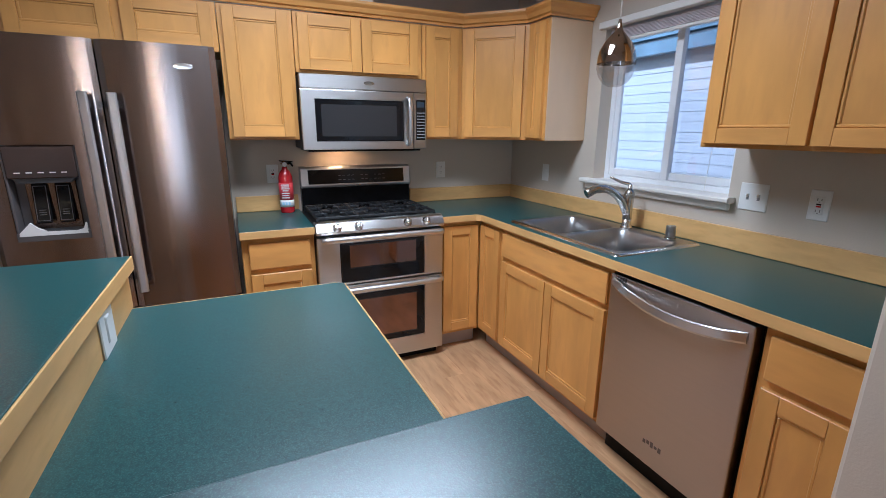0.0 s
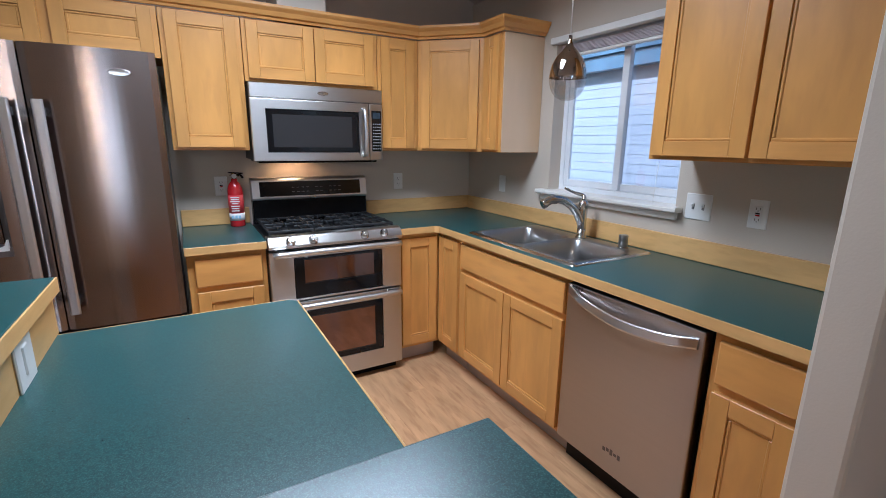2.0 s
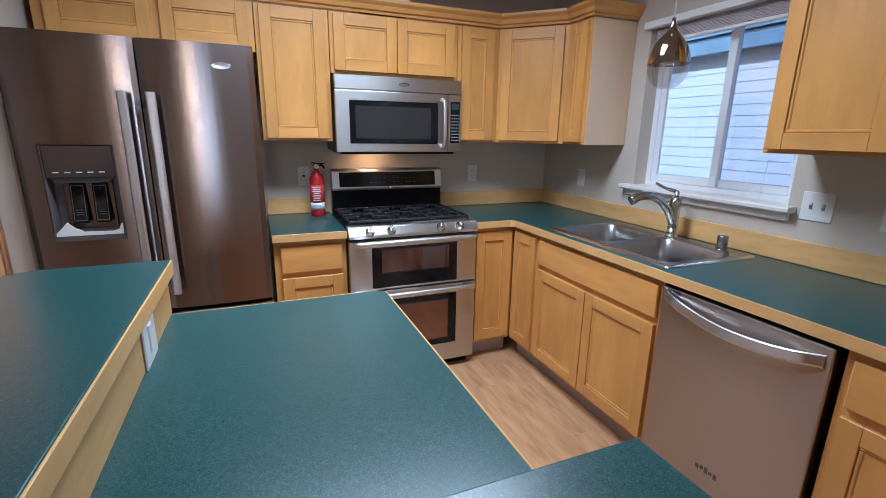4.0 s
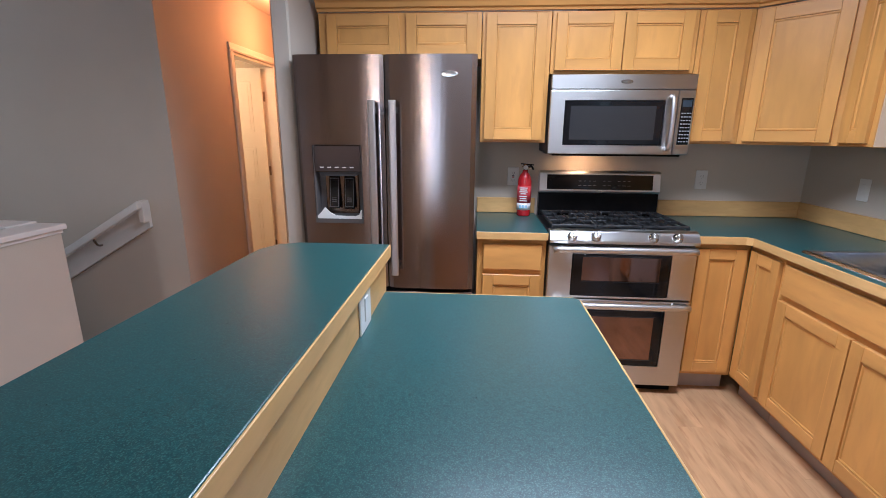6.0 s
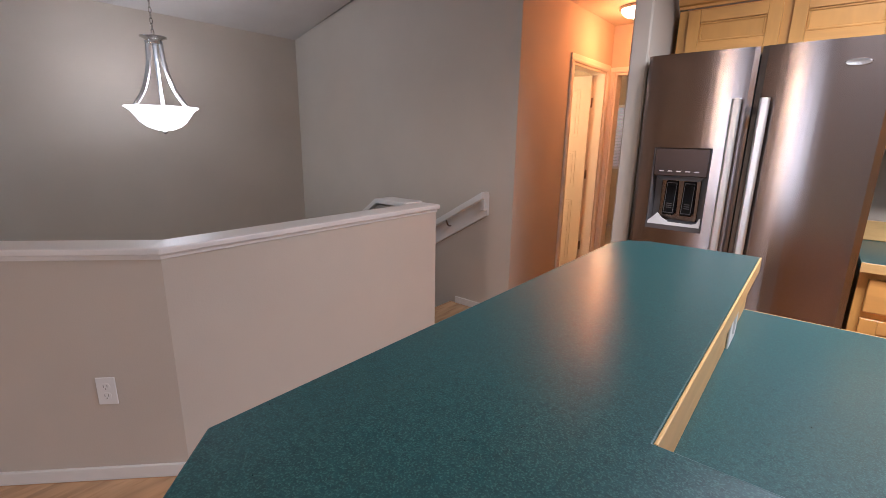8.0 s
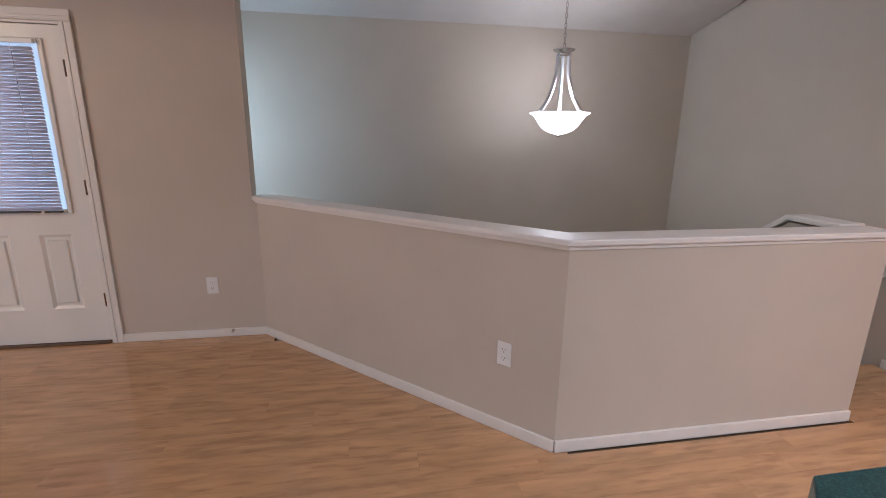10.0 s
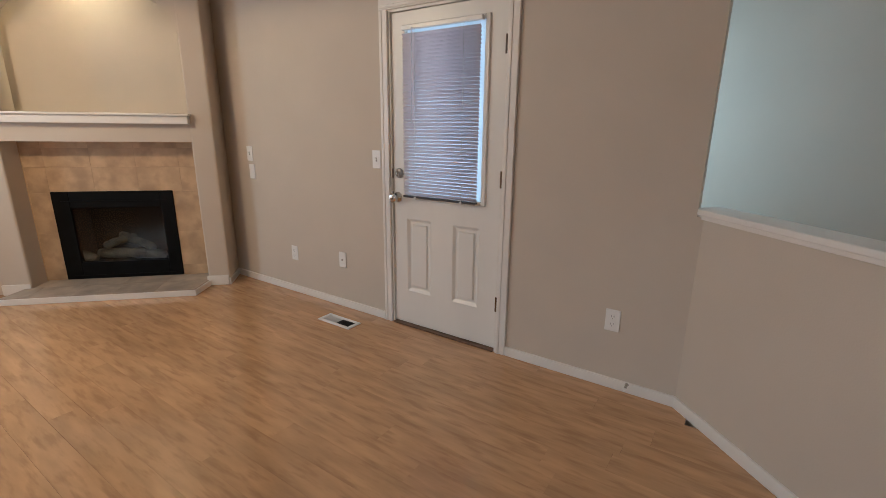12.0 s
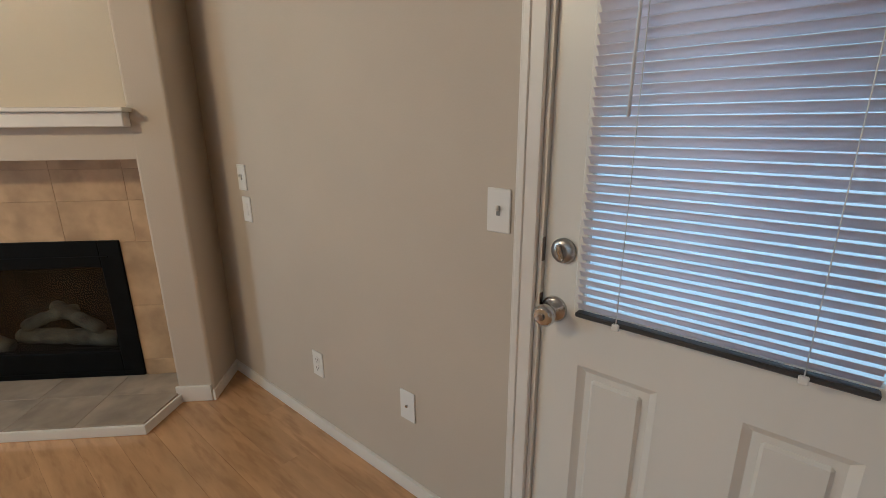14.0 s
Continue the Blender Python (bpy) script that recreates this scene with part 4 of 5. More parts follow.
part("control_panel", prism([(RY - 0.012, 0.868), (RY - 0.018, 0.885), (RY + 0.012, 0.928), (RY + 0.035, 0.936), (RY + 0.065, 0.934), (RY + 0.065, 0.868)], RX0, RX1, "x", bev=0.003), STEEL_H, rg, "sloping steel knob panel")
for x in (RX0 + 0.115, RX0 + 0.235, RX1 - 0.235, RX1 - 0.115):
    k = part("knob", turned(lathe([(0, 0), (0.026, 0), (0.026, 0.006), (0.021, 0.009), (0.019, 0.026), (0.016, 0.030), (0, 0.030)], (0, 0, 0), 24), pose(x, RY - 0.005, 0.903, 56)), CHROME, rg, "round steel knob")
    part("grip", turned(box((-0.004, -0.017, 0.028), (0.004, 0.017, 0.037), 0.002), pose(x, RY - 0.005, 0.903, 56, 0, 0)), CHROME, k)
# grates
for gx0, gx1 in ((RX0 + 0.02, RX0 + 0.262), (RX0 + 0.266, RX0 + 0.496), (RX0 + 0.50, RX1 - 0.02)):
    gr = bmesh.new()
    y0, y1 = RY + 0.085, -0.115
    for y in (y0, y1, (y0 + y1) / 2):
        add_box(gr, (gx0, y - 0.006, 0.938), (gx1, y + 0.006, 0.952), 0.002)
    for x in (gx0 + 0.006, gx1 - 0.006):
        add_box(gr, (x - 0.006, y0, 0.938), (x + 0.006, y1, 0.952), 0.002)
        for y in (y0, y1):
            add_box(gr, (x - 0.007, y - 0.007, 0.918), (x + 0.007, y + 0.007, 0.94))
    xm = (gx0 + gx1) / 2
    for cy in (y0 + (y1 - y0) * 0.26, y0 + (y1 - y0) * 0.74):
        for sx in (-1, 1):
            add_box(gr, (xm + sx * 0.035, cy - 0.005, 0.940), (gx1 if sx > 0 else gx0, cy + 0.005, 0.955), 0.002)
        for sy in (-1, 1):
            add_box(gr, (xm - 0.005, cy + sy * 0.035, 0.940), (xm + 0.005, cy + sy * 0.118, 0.955), 0.002)
        for sx in (-1, 1):
            add_box(gr, (xm + sx * 0.06 - 0.004, cy - 0.1, 0.940), (xm + sx * 0.06 + 0.004, cy + 0.1, 0.953), 0.002)
    part("grate", gr, IRON, rg, "black cast iron grate")
for x in (RX0 + 0.141, RX0 + 0.381, RX1 - 0.141):
    for y in (RY + 0.20, -0.235):
        part("burner", lathe([(0, 0.918), (0.045, 0.918), (0.045, 0.928), (0.036, 0.934), (0.034, 0.938), (0, 0.94)], (x, y, 0), 20), IRON, rg, "black burner cap")
# oven doors
for nm, z0, z1, wz0_, wz1_, hz in (("upper_oven_door", 0.566, 0.852, 0.665, 0.795, 0.842), ("lower_oven_door", 0.058, 0.556, 0.215, 0.462, 0.538)):
    gx0, gx1 = RX0 + 0.125, RX1 - 0.125
    lowz = z0 + (0.012 if nm[0] == "u" else 0.115)
    topz = z1 - (0.04 if nm[0] == "u" else 0.055)
    od = part(nm, door_frame(RX0 + 0.002, RX1 - 0.002, z0, z1, gx0, gx1, lowz, topz, RY, RY + 0.03), STEEL_H, rg, "stainless oven door")
    part("glass", box((gx0 + 0.001, RY - 0.002, lowz - 0.001), (gx1 - 0.001, RY + 0.012, topz + 0.001), 0.006), BLACK, od, "black glass")
    part("window", box((gx0 + 0.055, RY - 0.0035, wz0_), (gx1 - 0.055, RY - 0.0015, wz1_), 0.0008), OVENGL, od, "reflecting window")
    for q0, q1 in ((wz0_ - 0.006, wz0_ - 0.002), (wz1_ + 0.002, wz1_ + 0.005)):
        part("window_rim", box((gx0 + 0.05, RY - 0.003, q0), (gx1 - 0.05, RY - 0.0022, q1)), SCREEN, od)
    hb = part("handle", tube(curve_pts([(RX0 + 0.02, RY - 0.042, hz), (RX0 + 0.2, RY - 0.055, hz + 0.004), (-1.28, RY - 0.060, hz + 0.006), (RX1 - 0.2, RY - 0.055, hz + 0.004), (RX1 - 0.02, RY - 0.042, hz)], 5), 0.0165, 10), SATIN, od, "thick curved steel handle")
    for q0, q1 in ((RX0 + 0.022, RX0 + 0.10), (RX1 - 0.10, RX1 - 0.022)):
        part("standoff", box((q0, RY - 0.045, hz - 0.014), (q1, RY + 0.002, hz + 0.014), 0.006), STEEL_H, hb)
# backguard
part("backguard", box((RX0 + 0.012, -0.092, 0.90), (RX1 - 0.012, -0.024, 1.065), 0.004), BLACKM, rg, "black enamel back")
bg = part("console", prism([(-0.098, 1.062), (-0.104, 1.075), (-0.088, 1.185), (-0.078, 1.197), (-0.03, 1.197), (-0.024, 1.19), (-0.024, 1.062)], RX0 + 0.010, RX1 - 0.010, "x", bev=0.003), SATIN, rg, "steel console")
lean = math.degrees(math.atan2(0.016, 0.11))
cg = part("console_glass", turned(box((-0.325, -0.003, -0.046), (0.325, 0.004, 0.046), 0.012, 3), pose(-1.28, -0.0968, 1.130, -lean)), BLACK, bg, "black glass display")
marks = bmesh.new()
for i in range(11):
    if i in (4, 7):
        continue
    add_box(marks, (-0.13 + i * 0.03, -0.0042, -0.022), (-0.112 + i * 0.03, -0.0028, -0.019))
    add_box(marks, (-0.13 + i * 0.03, -0.0042, 0.006), (-0.114 + i * 0.03, -0.0028, 0.0085))
part("print_marks", turned(marks, pose(-1.28, -0.0968, 1.130, -lean)), DEEPGREY, cg)
part("badge", turned(turned(lathe([(0, 0), (0.020, 0), (0.018, 0.003), (0, 0.004)], (0, 0, 0), 16, "y"), Matrix.Diagonal((1, -1, 0.3, 1))), pose(-1.28, -0.1035, 1.071, -lean)), CHROME, bg)

# dishwasher
WA, WB = -1.774, -2.366
dw = thing("dishwasher", (-0.32, -2.09, 0), "brushed stainless dishwasher below the green worktop", "dishwasher")
part("tub", box((-0.585, WB - 0.006, 0.10), (-0.01, WA + 0.004, 0.87)), BLACKM, dw, "black tub")
part("door", box((-0.632, WB, 0.125), (-0.585, WA, 0.858), 0.005, 2), DWSTEEL, dw, "stainless door")
part("kick_plate", box((-0.56, WB, 0.0), (-0.54, WA, 0.10)), BLACKM, dw)
hp = [(-0.634, WA - 0.012, 0.832), (-0.655, WA - 0.10, 0.808), (-0.672, WA - 0.24, 0.79), (-0.674, WA - 0.35, 0.787), (-0.662, WB + 0.12, 0.795), (-0.634, WB + 0.018, 0.812)]
band = bmesh.new()
rings = [[band.verts.new((p[0] + a, p[1], p[2] + b)) for a, b in ((-0.004, -0.019), (-0.006, -0.012), (-0.002, 0.016), (0.001, 0.020), (0.006, 0.018), (0.004, -0.019))]
         for p in curve_pts(hp, 6)]
for q0, q1 in zip(rings, rings[1:]):
    for i in range(6):
        band.faces.new((q0[i], q0[(i + 1) % 6], q1[(i + 1) % 6], q1[i]))
band.faces.new(rings[0])
band.faces.new(rings[-1][::-1])
bmesh.ops.recalc_face_normals(band, faces=band.faces)
part("handle", band, STEEL_H, dw, "bowed steel handle")
part("vent", boxes(*[((-0.6335, WA - 0.085, 0.838 + i * 0.0045), (-0.6322, WA - 0.025, 0.8405 + i * 0.0045)) for i in range(4)]), BLACKM, dw, "small dark vent")
part("badge", boxes(*[((-0.6332, -2.03 - i * 0.018, 0.215 + 0.006 * (i % 2)), (-0.6322, -2.043 - i * 0.018, 0.232 + 0.004 * (i % 3))) for i in range(5)]), DEEPGREY, dw, "worn badge")

# sink
sk = thing("sink", (-0.31, -1.31, 0.9152), "stainless double-bowl drop-in sink in the green worktop", "sink")


def rounded(x0, x1, y0, y1, r, z, n=6):
    pts = []
    for cx, cy, a0 in ((x1 - r, y1 - r, 0), (x0 + r, y1 - r, 90), (x0 + r, y0 + r, 180), (x1 - r, y0 + r, 270)):
        for k in range(n + 1):
            a = radians(a0 + 90 * k / n)
            pts.append((cx + r * math.cos(a), cy + r * math.sin(a), z))
    return pts


def loft(loops, close=True):
    bm = bmesh.new()
    rings = [[bm.verts.new(p) for p in loop] for loop in loops]
    n = len(rings[0])
    for a, b in zip(rings, rings[1:]):
        for i in range(n):
            bm.faces.new((a[i], a[(i + 1) % n], b[(i + 1) % n], b[i])).smooth = True
    if close:
        bm.faces.new(rings[-1])
    return bm


ZR = 0.9245
for y0, y1 in ((SY0 + 0.0, (SY0 + SY1) / 2 - 0.0), ((SY0 + SY1) / 2 + 0.0, SY1)):
    ins0, ins1 = (0.03, 0.014) if y0 == SY0 else (0.014, 0.03)
    bx0, bx1, by0, by1 = SX0 + 0.028, SX1 - 0.095, y0 + ins0, y1 - ins1
    part("bowl", loft([rounded(SX0 + 0.004, SX1 - 0.004, y0 + 0.0005, y1 - 0.0005, 0.0008, ZR), rounded(bx0 - 0.008, bx1 + 0.008, by0 - 0.008, by1 + 0.008, 0.06, ZR + 0.0015),
                       rounded(bx0, bx1, by0, by1, 0.055, ZR - 0.006), rounded(bx0 + 0.006, bx1 - 0.006, by0 + 0.006, by1 - 0.006, 0.055, ZR - 0.10),
                       rounded(bx0 + 0.014, bx1 - 0.014, by0 + 0.014, by1 - 0.014, 0.055, ZR - 0.165), rounded(bx0 + 0.05, bx1 - 0.05, by0 + 0.05, by1 - 0.05, 0.04, ZR - 0.185)]), SINKST, sk, "deep steel bowl")
    part("drain", lathe([(0, 0), (0.045, 0), (0.045, 0.004), (0.034, 0.005), (0.03, 0.001), (0, 0.001)], ((bx0 + bx1) / 2, (by0 + by1) / 2, ZR - 0.1855), 20), CHROME, sk)
part("rim", loft([rounded(SX0 + 0.006, SX1 - 0.006, SY0 + 0.002, SY1 - 0.002, 0.012, ZR + 0.0004), rounded(SX0 - 0.006, SX1 + 0.006, SY0 - 0.008, SY1 + 0.008, 0.02, ZR - 0.002),
                  rounded(SX0 - 0.012, SX1 + 0.012, SY0 - 0.014, SY1 + 0.014, 0.024, 0.9154)], False), CHROME, sk, "polished rim")

FXc, FYc = -0.128, -1.352
fc = thing("faucet", (FXc, FYc, ZR), "satin nickel pull-out kitchen faucet on the sink", "faucet")
part("base", lathe([(0, 0), (0.031, 0), (0.031, 0.006), (0.027, 0.012), (0.024, 0.02), (0.024, 0.05), (0, 0.05)], (FXc, FYc, ZR), 24), CHROME, fc)
part("body", lathe([(0.024, 0.05), (0.0245, 0.052), (0.023, 0.09), (0.025, 0.15), (0.0265, 0.185), (0.022, 0.20), (0.012, 0.21), (0, 0.212)], (FXc, FYc, ZR), 24), CHROME, fc)
part("spout", tube(curve_pts([(FXc + 0.002, FYc, ZR + 0.07), (FXc - 0.045, FYc + 0.012, ZR + 0.152), (FXc - 0.11, FYc + 0.03, ZR + 0.204), (FXc - 0.18, FYc + 0.048, ZR + 0.214), (FXc - 0.238, FYc + 0.064, ZR + 0.188)], 6),
                   [0.022] * 8 + [0.020] * 5 + [0.020] * 4 + [0.022] * 5 + [0.0235] * 3, 14), CHROME, fc)
part("spray_button", box((FXc - 0.185, FYc + 0.042, ZR + 0.192), (FXc - 0.150, FYc + 0.052, ZR + 0.198), 0.002), BLACKM, fc)
part("lever", tube(curve_pts([(FXc, FYc, ZR + 0.208), (FXc + 0.005, FYc + 0.01, ZR + 0.232), (FXc - 0.035, FYc + 0.035, ZR + 0.246), (FXc - 0.085, FYc + 0.06, ZR + 0.272)], 6), [0.012] * 6 + [0.009] * 6 + [0.007] * 7, 10), CHROME, fc)
sp = thing("air_gap_cap", (-0.125, -1.628, ZR), "short round steel cap on the sink's rim", "cap")
part("collar", lathe([(0, 0), (0.026, 0), (0.026, 0.006), (0, 0.006)], (-0.125, -1.628, ZR), 20), CHROME, sp)
part("cap", lathe([(0, 0.0065), (0.0225, 0.0065), (0.0225, 0.062), (0.020, 0.066), (0, 0.066)], (-0.125, -1.628, ZR), 20), SINKST, sp)

# fire extinguisher
ex, ey = -1.745, -0.105
fe = thing("fire_extinguisher", (ex, ey, 0.9152), "small red fire extinguisher standing on the green worktop", "fire extinguisher")
part("cylinder", lathe([(0, 0), (0.040, 0), (0.043, 0.006), (0.043, 0.215), (0.040, 0.235), (0.03, 0.258), (0.018, 0.272), (0.016, 0.285), (0, 0.285)], (ex, ey, 0.9155), 28), RED, fe, "glossy red cylinder")
part("label", lathe([(0.0434, 0.085), (0.0436, 0.085), (0.0436, 0.19), (0.0434, 0.19)], (ex, ey, 0.9155), 28), REDLAB, fe, "red printed label")
part("label", lathe([(0.0434, 0.038), (0.0437, 0.038), (0.0437, 0.082), (0.0434, 0.082)], (ex, ey, 0.9155), 28), PALELAB, fe, "white and blue label")
for i, (w, z) in enumerate(((0.05, 0.178), (0.044, 0.166), (0.052, 0.154), (0.034, 0.142), (0.048, 0.126), (0.04, 0.112), (0.046, 0.098))):
    part("print_bar", turned(box((-w / 2, -0.0447, z - 0.003), (w / 2, -0.0438, z + 0.003)), pose(ex, ey, 0.9155, 0, 0, -12)), PALELAB, fe)
for i in range(3):
    part("pictogram", turned(box((-0.024 + i * 0.018, -0.0448, 0.052), (-0.011 + i * 0.018, -0.0439, 0.07)), pose(ex, ey, 0.9155, 0, 0, -12)), BLUELAB, fe)
part("valve", lathe([(0, 0.285), (0.015, 0.285), (0.015, 0.315), (0.01, 0.322), (0, 0.322)], (ex, ey, 0.9155), 16), CHROME, fe)
part("gauge", turned(lathe([(0, 0), (0.014, 0), (0.014, 0.01), (0, 0.011)], (0, 0, 0), 16, "y"), pose(ex, ey - 0.015, 0.9155 + 0.303, 180)), PALELAB, fe)
part("lever", turned(box((-0.052, -0.009, 0.318), (0.03, 0.009, 0.325), 0.002), pose(ex, ey, 0.9155, 0, 4, -15)), BLACKM, fe, "black lever")
part("carry_handle", turned(box((-0.055, -0.009, 0.300), (0.0, 0.009, 0.306), 0.002), pose(ex, ey, 0.9155, 0, 6, -15)), CHROME, fe)
part("nozzle", tube(curve_pts([(ex + 0.012, ey, 1.222), (ex + 0.035, ey - 0.004, 1.225), (ex + 0.05, ey - 0.006, 1.205)], 5), 0.006, 8), BLACKM, fe)

# pendant over the sink
px_, py_ = -0.40, -1.444
pn = thing("pendant_lamp", (px_, py_, 1.628), "teardrop pendant lamp of smoked mirror and clear glass", "pendant lamp")
prof = [(0.0, 0.0), (0.03, 0.002), (0.058, 0.016), (0.08, 0.043), (0.0915, 0.078), (0.0925, 0.10)]
prof2 = [(0.0925, 0.1005), (0.0905, 0.128), (0.083, 0.158), (0.066, 0.188), (0.043, 0.213), (0.021, 0.236), (0.010, 0.262), (0.008, 0.285), (0, 0.286)]
lo = part("lower_glass", loft([[(px_ + r * math.cos(2 * math.pi * k / 36), py_ + r * math.sin(2 * math.pi * k / 36), 1.628 + h) for k in range(36)] for r, h in [(q * 0.92, z) for q, z in prof[::-1][:-1]] + [(0.004, 0.0)]]), CLEAR, pn, "clear glass bottom")
lo.visible_shadow = False
part("upper_glass", loft([[(px_ + r * math.cos(2 * math.pi * k / 36), py_ + r * math.sin(2 * math.pi * k / 36), 1.628 + h) for k in range(36)] for r, h in [(q * 0.92, z) for q, z in prof2[:-1]]]), MIRROR, pn, "smoked mirror top")
part("socket", lathe([(0, 0.10), (0.016, 0.10), (0.016, 0.17), (0, 0.17)], (px_, py_, 1.628), 14), CHROME, pn)
part("cord", tube([(px_, py_, 1.905), (px_, py_, roof_z(px_) - 0.03)], 0.0028, 8), WHITEP, pn, "thin pale cord")
part("canopy", lathe([(0, -0.035), (0.06, -0.035), (0.06, -0.012), (0, -0.012)], (px_, py_, roof_z(px_)), 20), CHROME, pn)

# plates in the kitchen
plate((-1.811, 0, 1.152), (0, -1, 0), "gfci")
plate((-0.626, 0, 1.146), (0, -1, 0), "outlet")
plate((0, -0.453, 1.144), (-1, 0, 0), "blank", label="white plastic switch plate in the kitchen corner")
plate((0, -1.912, 1.16), (-1, 0, 0), "double", w=0.118, label="white double toggle switch beside the window")
plate((0, -2.16, 1.161), (-1, 0, 0), "gfci", label="white outlet with test buttons above the backsplash")
plate((-2.344, -1.897, 0.972), (1, 0, 0), "rocker", w=0.112, label="white outlet plate on the bar's maple riser")

# ---- stairwell ----
lx, ly = -6.02, -1.785
sl = thing("stair_pendant", (lx, ly, 1.40), "lit white glass bowl pendant on brushed steel arms", "pendant lamp")
part("bowl", loft([[(lx + r * math.cos(2 * math.pi * k / 40), ly + r * math.sin(2 * math.pi * k / 40), z) for k in range(40)] for r, z in
                   ((0.236, 1.578), (0.240, 1.573), (0.206, 1.551), (0.180, 1.516), (0.152, 1.473), (0.11, 1.436), (0.055, 1.414), (0.015, 1.408))]), LAMPGLASS, sl, "glowing frosted glass bowl")
part("finial", lathe([(0, 1.385), (0.012, 1.388), (0.016, 1.398), (0.012, 1.408), (0, 1.409)], (lx, ly, 0), 14), CHROME, sl)
for k in range(3):
    a = radians(38 + 120 * k)
    c, s = math.cos(a), math.sin(a)
    arm = [(lx + c * r, ly + s * r, z) for r, z in ((0.045, 2.02), (0.052, 1.90), (0.075, 1.79), (0.115, 1.68), (0.185, 1.574))]
    part("arm", tube(curve_pts(arm, 5), 0.017, 8, 0.5), STEEL_H, sl, "curved brushed steel arm")
part("collar", lathe([(0, 2.0), (0.055, 2.0), (0.05, 2.012), (0.05, 2.03), (0.085, 2.045), (0.085, 2.053), (0.03, 2.062), (0, 2.066)], (lx, ly, 0), 24), CHROME, sl)
zc = roof_z(lx)
for i in range(int((zc - 0.03 - 2.07) / 0.036)):
    z = 2.082 + i * 0.036
    ang = 0 if i % 2 else 90
    link = tube([(0.009 * math.cos(q), 0, 0.023 * math.sin(q)) for q in (2 * math.pi * j / 10 for j in range(11))], 0.0028, 6)
    part("chain_link", turned(link, pose(lx, ly, z, 0, 0, ang)), CHROME, sl)
part("canopy", lathe([(0, -0.05), (0.065, -0.045), (0.07, -0.03), (0, -0.02)], (lx, ly, zc), 20), CHROME, sl)

# handrail on the stairwell wall
hr = thing("handrail", (-4.6, -0.22, 0.6), "white painted sloping handrail on a backing board", "handrail")
SL = 0.585
def rail_z(x):
    return 0.995 + SL * (x + 4.19)
part("backing_board", prism([(-4.19, rail_z(-4.19) - 0.19), (-4.19, rail_z(-4.19) - 0.03), (-6.2, rail_z(-6.2) - 0.03), (-6.2, rail_z(-6.2) - 0.19)], -0.216, -0.1905, "y", bev=0.002), WHITE, hr)
part("rail", prism([(-4.19, rail_z(-4.19) - 0.055), (-4.19, rail_z(-4.19)), (-6.2, rail_z(-6.2)), (-6.2, rail_z(-6.2) - 0.055)], -0.30, -0.255, "y", bev=0.008), WHITE, hr, "white rail")
part("end_return", box((-4.225, -0.257, rail_z(-4.225) - 0.13), (-4.191, -0.191, rail_z(-4.225) + 0.012), 0.004), WHITE, hr)
for x in (-4.55, -5.4):
    part("bracket", tube(curve_pts([(x, -0.208, rail_z(x) - 0.11), (x, -0.25, rail_z(x) - 0.10), (x, -0.277, rail_z(x) - 0.056)], 4), 0.007, 8), STEEL, hr, "dull metal bracket")

# ---- hall ----
def casing(axis, plane, face, a0, a1, top, name, w=0.062):
    """Door casing: two legs and a head, standing off a wall at plane towards face (+1 or -1)."""
    lo, hi = min(a0, a1), max(a0, a1)
    d0, d1 = plane + 0.0005 * face, plane + 0.016 * face
    for nm, p0, p1, z0, z1 in (("leg", lo - w, lo, 0.0, top), ("leg", hi, hi + w, 0.0, top), ("head", lo - w, hi + w, top, top + w)):
        bm = bmesh.new()
        for (s0, s1, e) in ((0.0, 1.0, 0.0), (0.12, 0.42, 0.004)):
            if nm == "leg":
                q0, q1 = p0 + (p1 - p0) * s0, p0 + (p1 - p0) * s1
                aa, bb = (q0, z0), (q1, z1)
            else:
                aa, bb = (p0, z0 + w * s0), (p1, z0 + w * s1)
            if axis == "y":
                add_box(bm, (d0, aa[0], aa[1]), (d1 + e * face, bb[0], bb[1]), 0.003)
            else:
                add_box(bm, (aa[0], d0, aa[1]), (bb[0], d1 + e * face, bb[1]), 0.003)
        structure("trim_" + name + "_" + nm, bm, WHITE, "white painted door casing")


casing("y", HALLX, 1, 0.68, 1.44, 2.03, "hall_door")
casing("x", HEND, -1, -3.93, -3.17, 2.03, "bedroom_door", 0.05)
structure("trim_hall_door_jamb", boxes(((HALLX - 0.12, 0.681, 0), (HALLX, 0.70, 2.03)), ((HALLX - 0.12, 1.42, 0), (HALLX, 1.439, 2.03)), ((HALLX - 0.12, 0.70, 2.011), (HALLX, 1.42, 2.029))), WHITE)
structure("trim_bedroom_jamb", boxes(((-3.929, HEND, 0), (-3.91, HEND + 0.12, 2.03)), ((-3.19, HEND, 0), (-3.171, HEND + 0.12, 2.03)), ((-3.91, HEND, 2.011), (-3.19, HEND + 0.12, 2.029))), WHITE)


def panel_door(name, label, m, w=0.72, h=2.0, rows=((0.12, 0.78), (0.92, 1.28), (1.42, 1.88))):
    """A six-panel white door in local x (width), y (thickness), z, put in place by m."""
    root = structure(name, turned(box((0, -0.0175, 0.012), (w, 0.0175, h), 0.002), m), DOORW, label)
    for z0, z1 in rows:
        for x0, x1 in ((0.10, w / 2 - 0.045), (w / 2 + 0.045, w - 0.10)):
            for s in (-1, 1):
                part("panel", turned(box((x0, s * 0.0172, z0), (x1, s * 0.0225, z1), 0.004), m), DOORW, root)
                part("panel_field", turned(box((x0 + 0.028, s * 0.022, z0 + 0.028), (x1 - 0.028, s * 0.0265, z1 - 0.028), 0.004), m), DOORW, root)
    return root


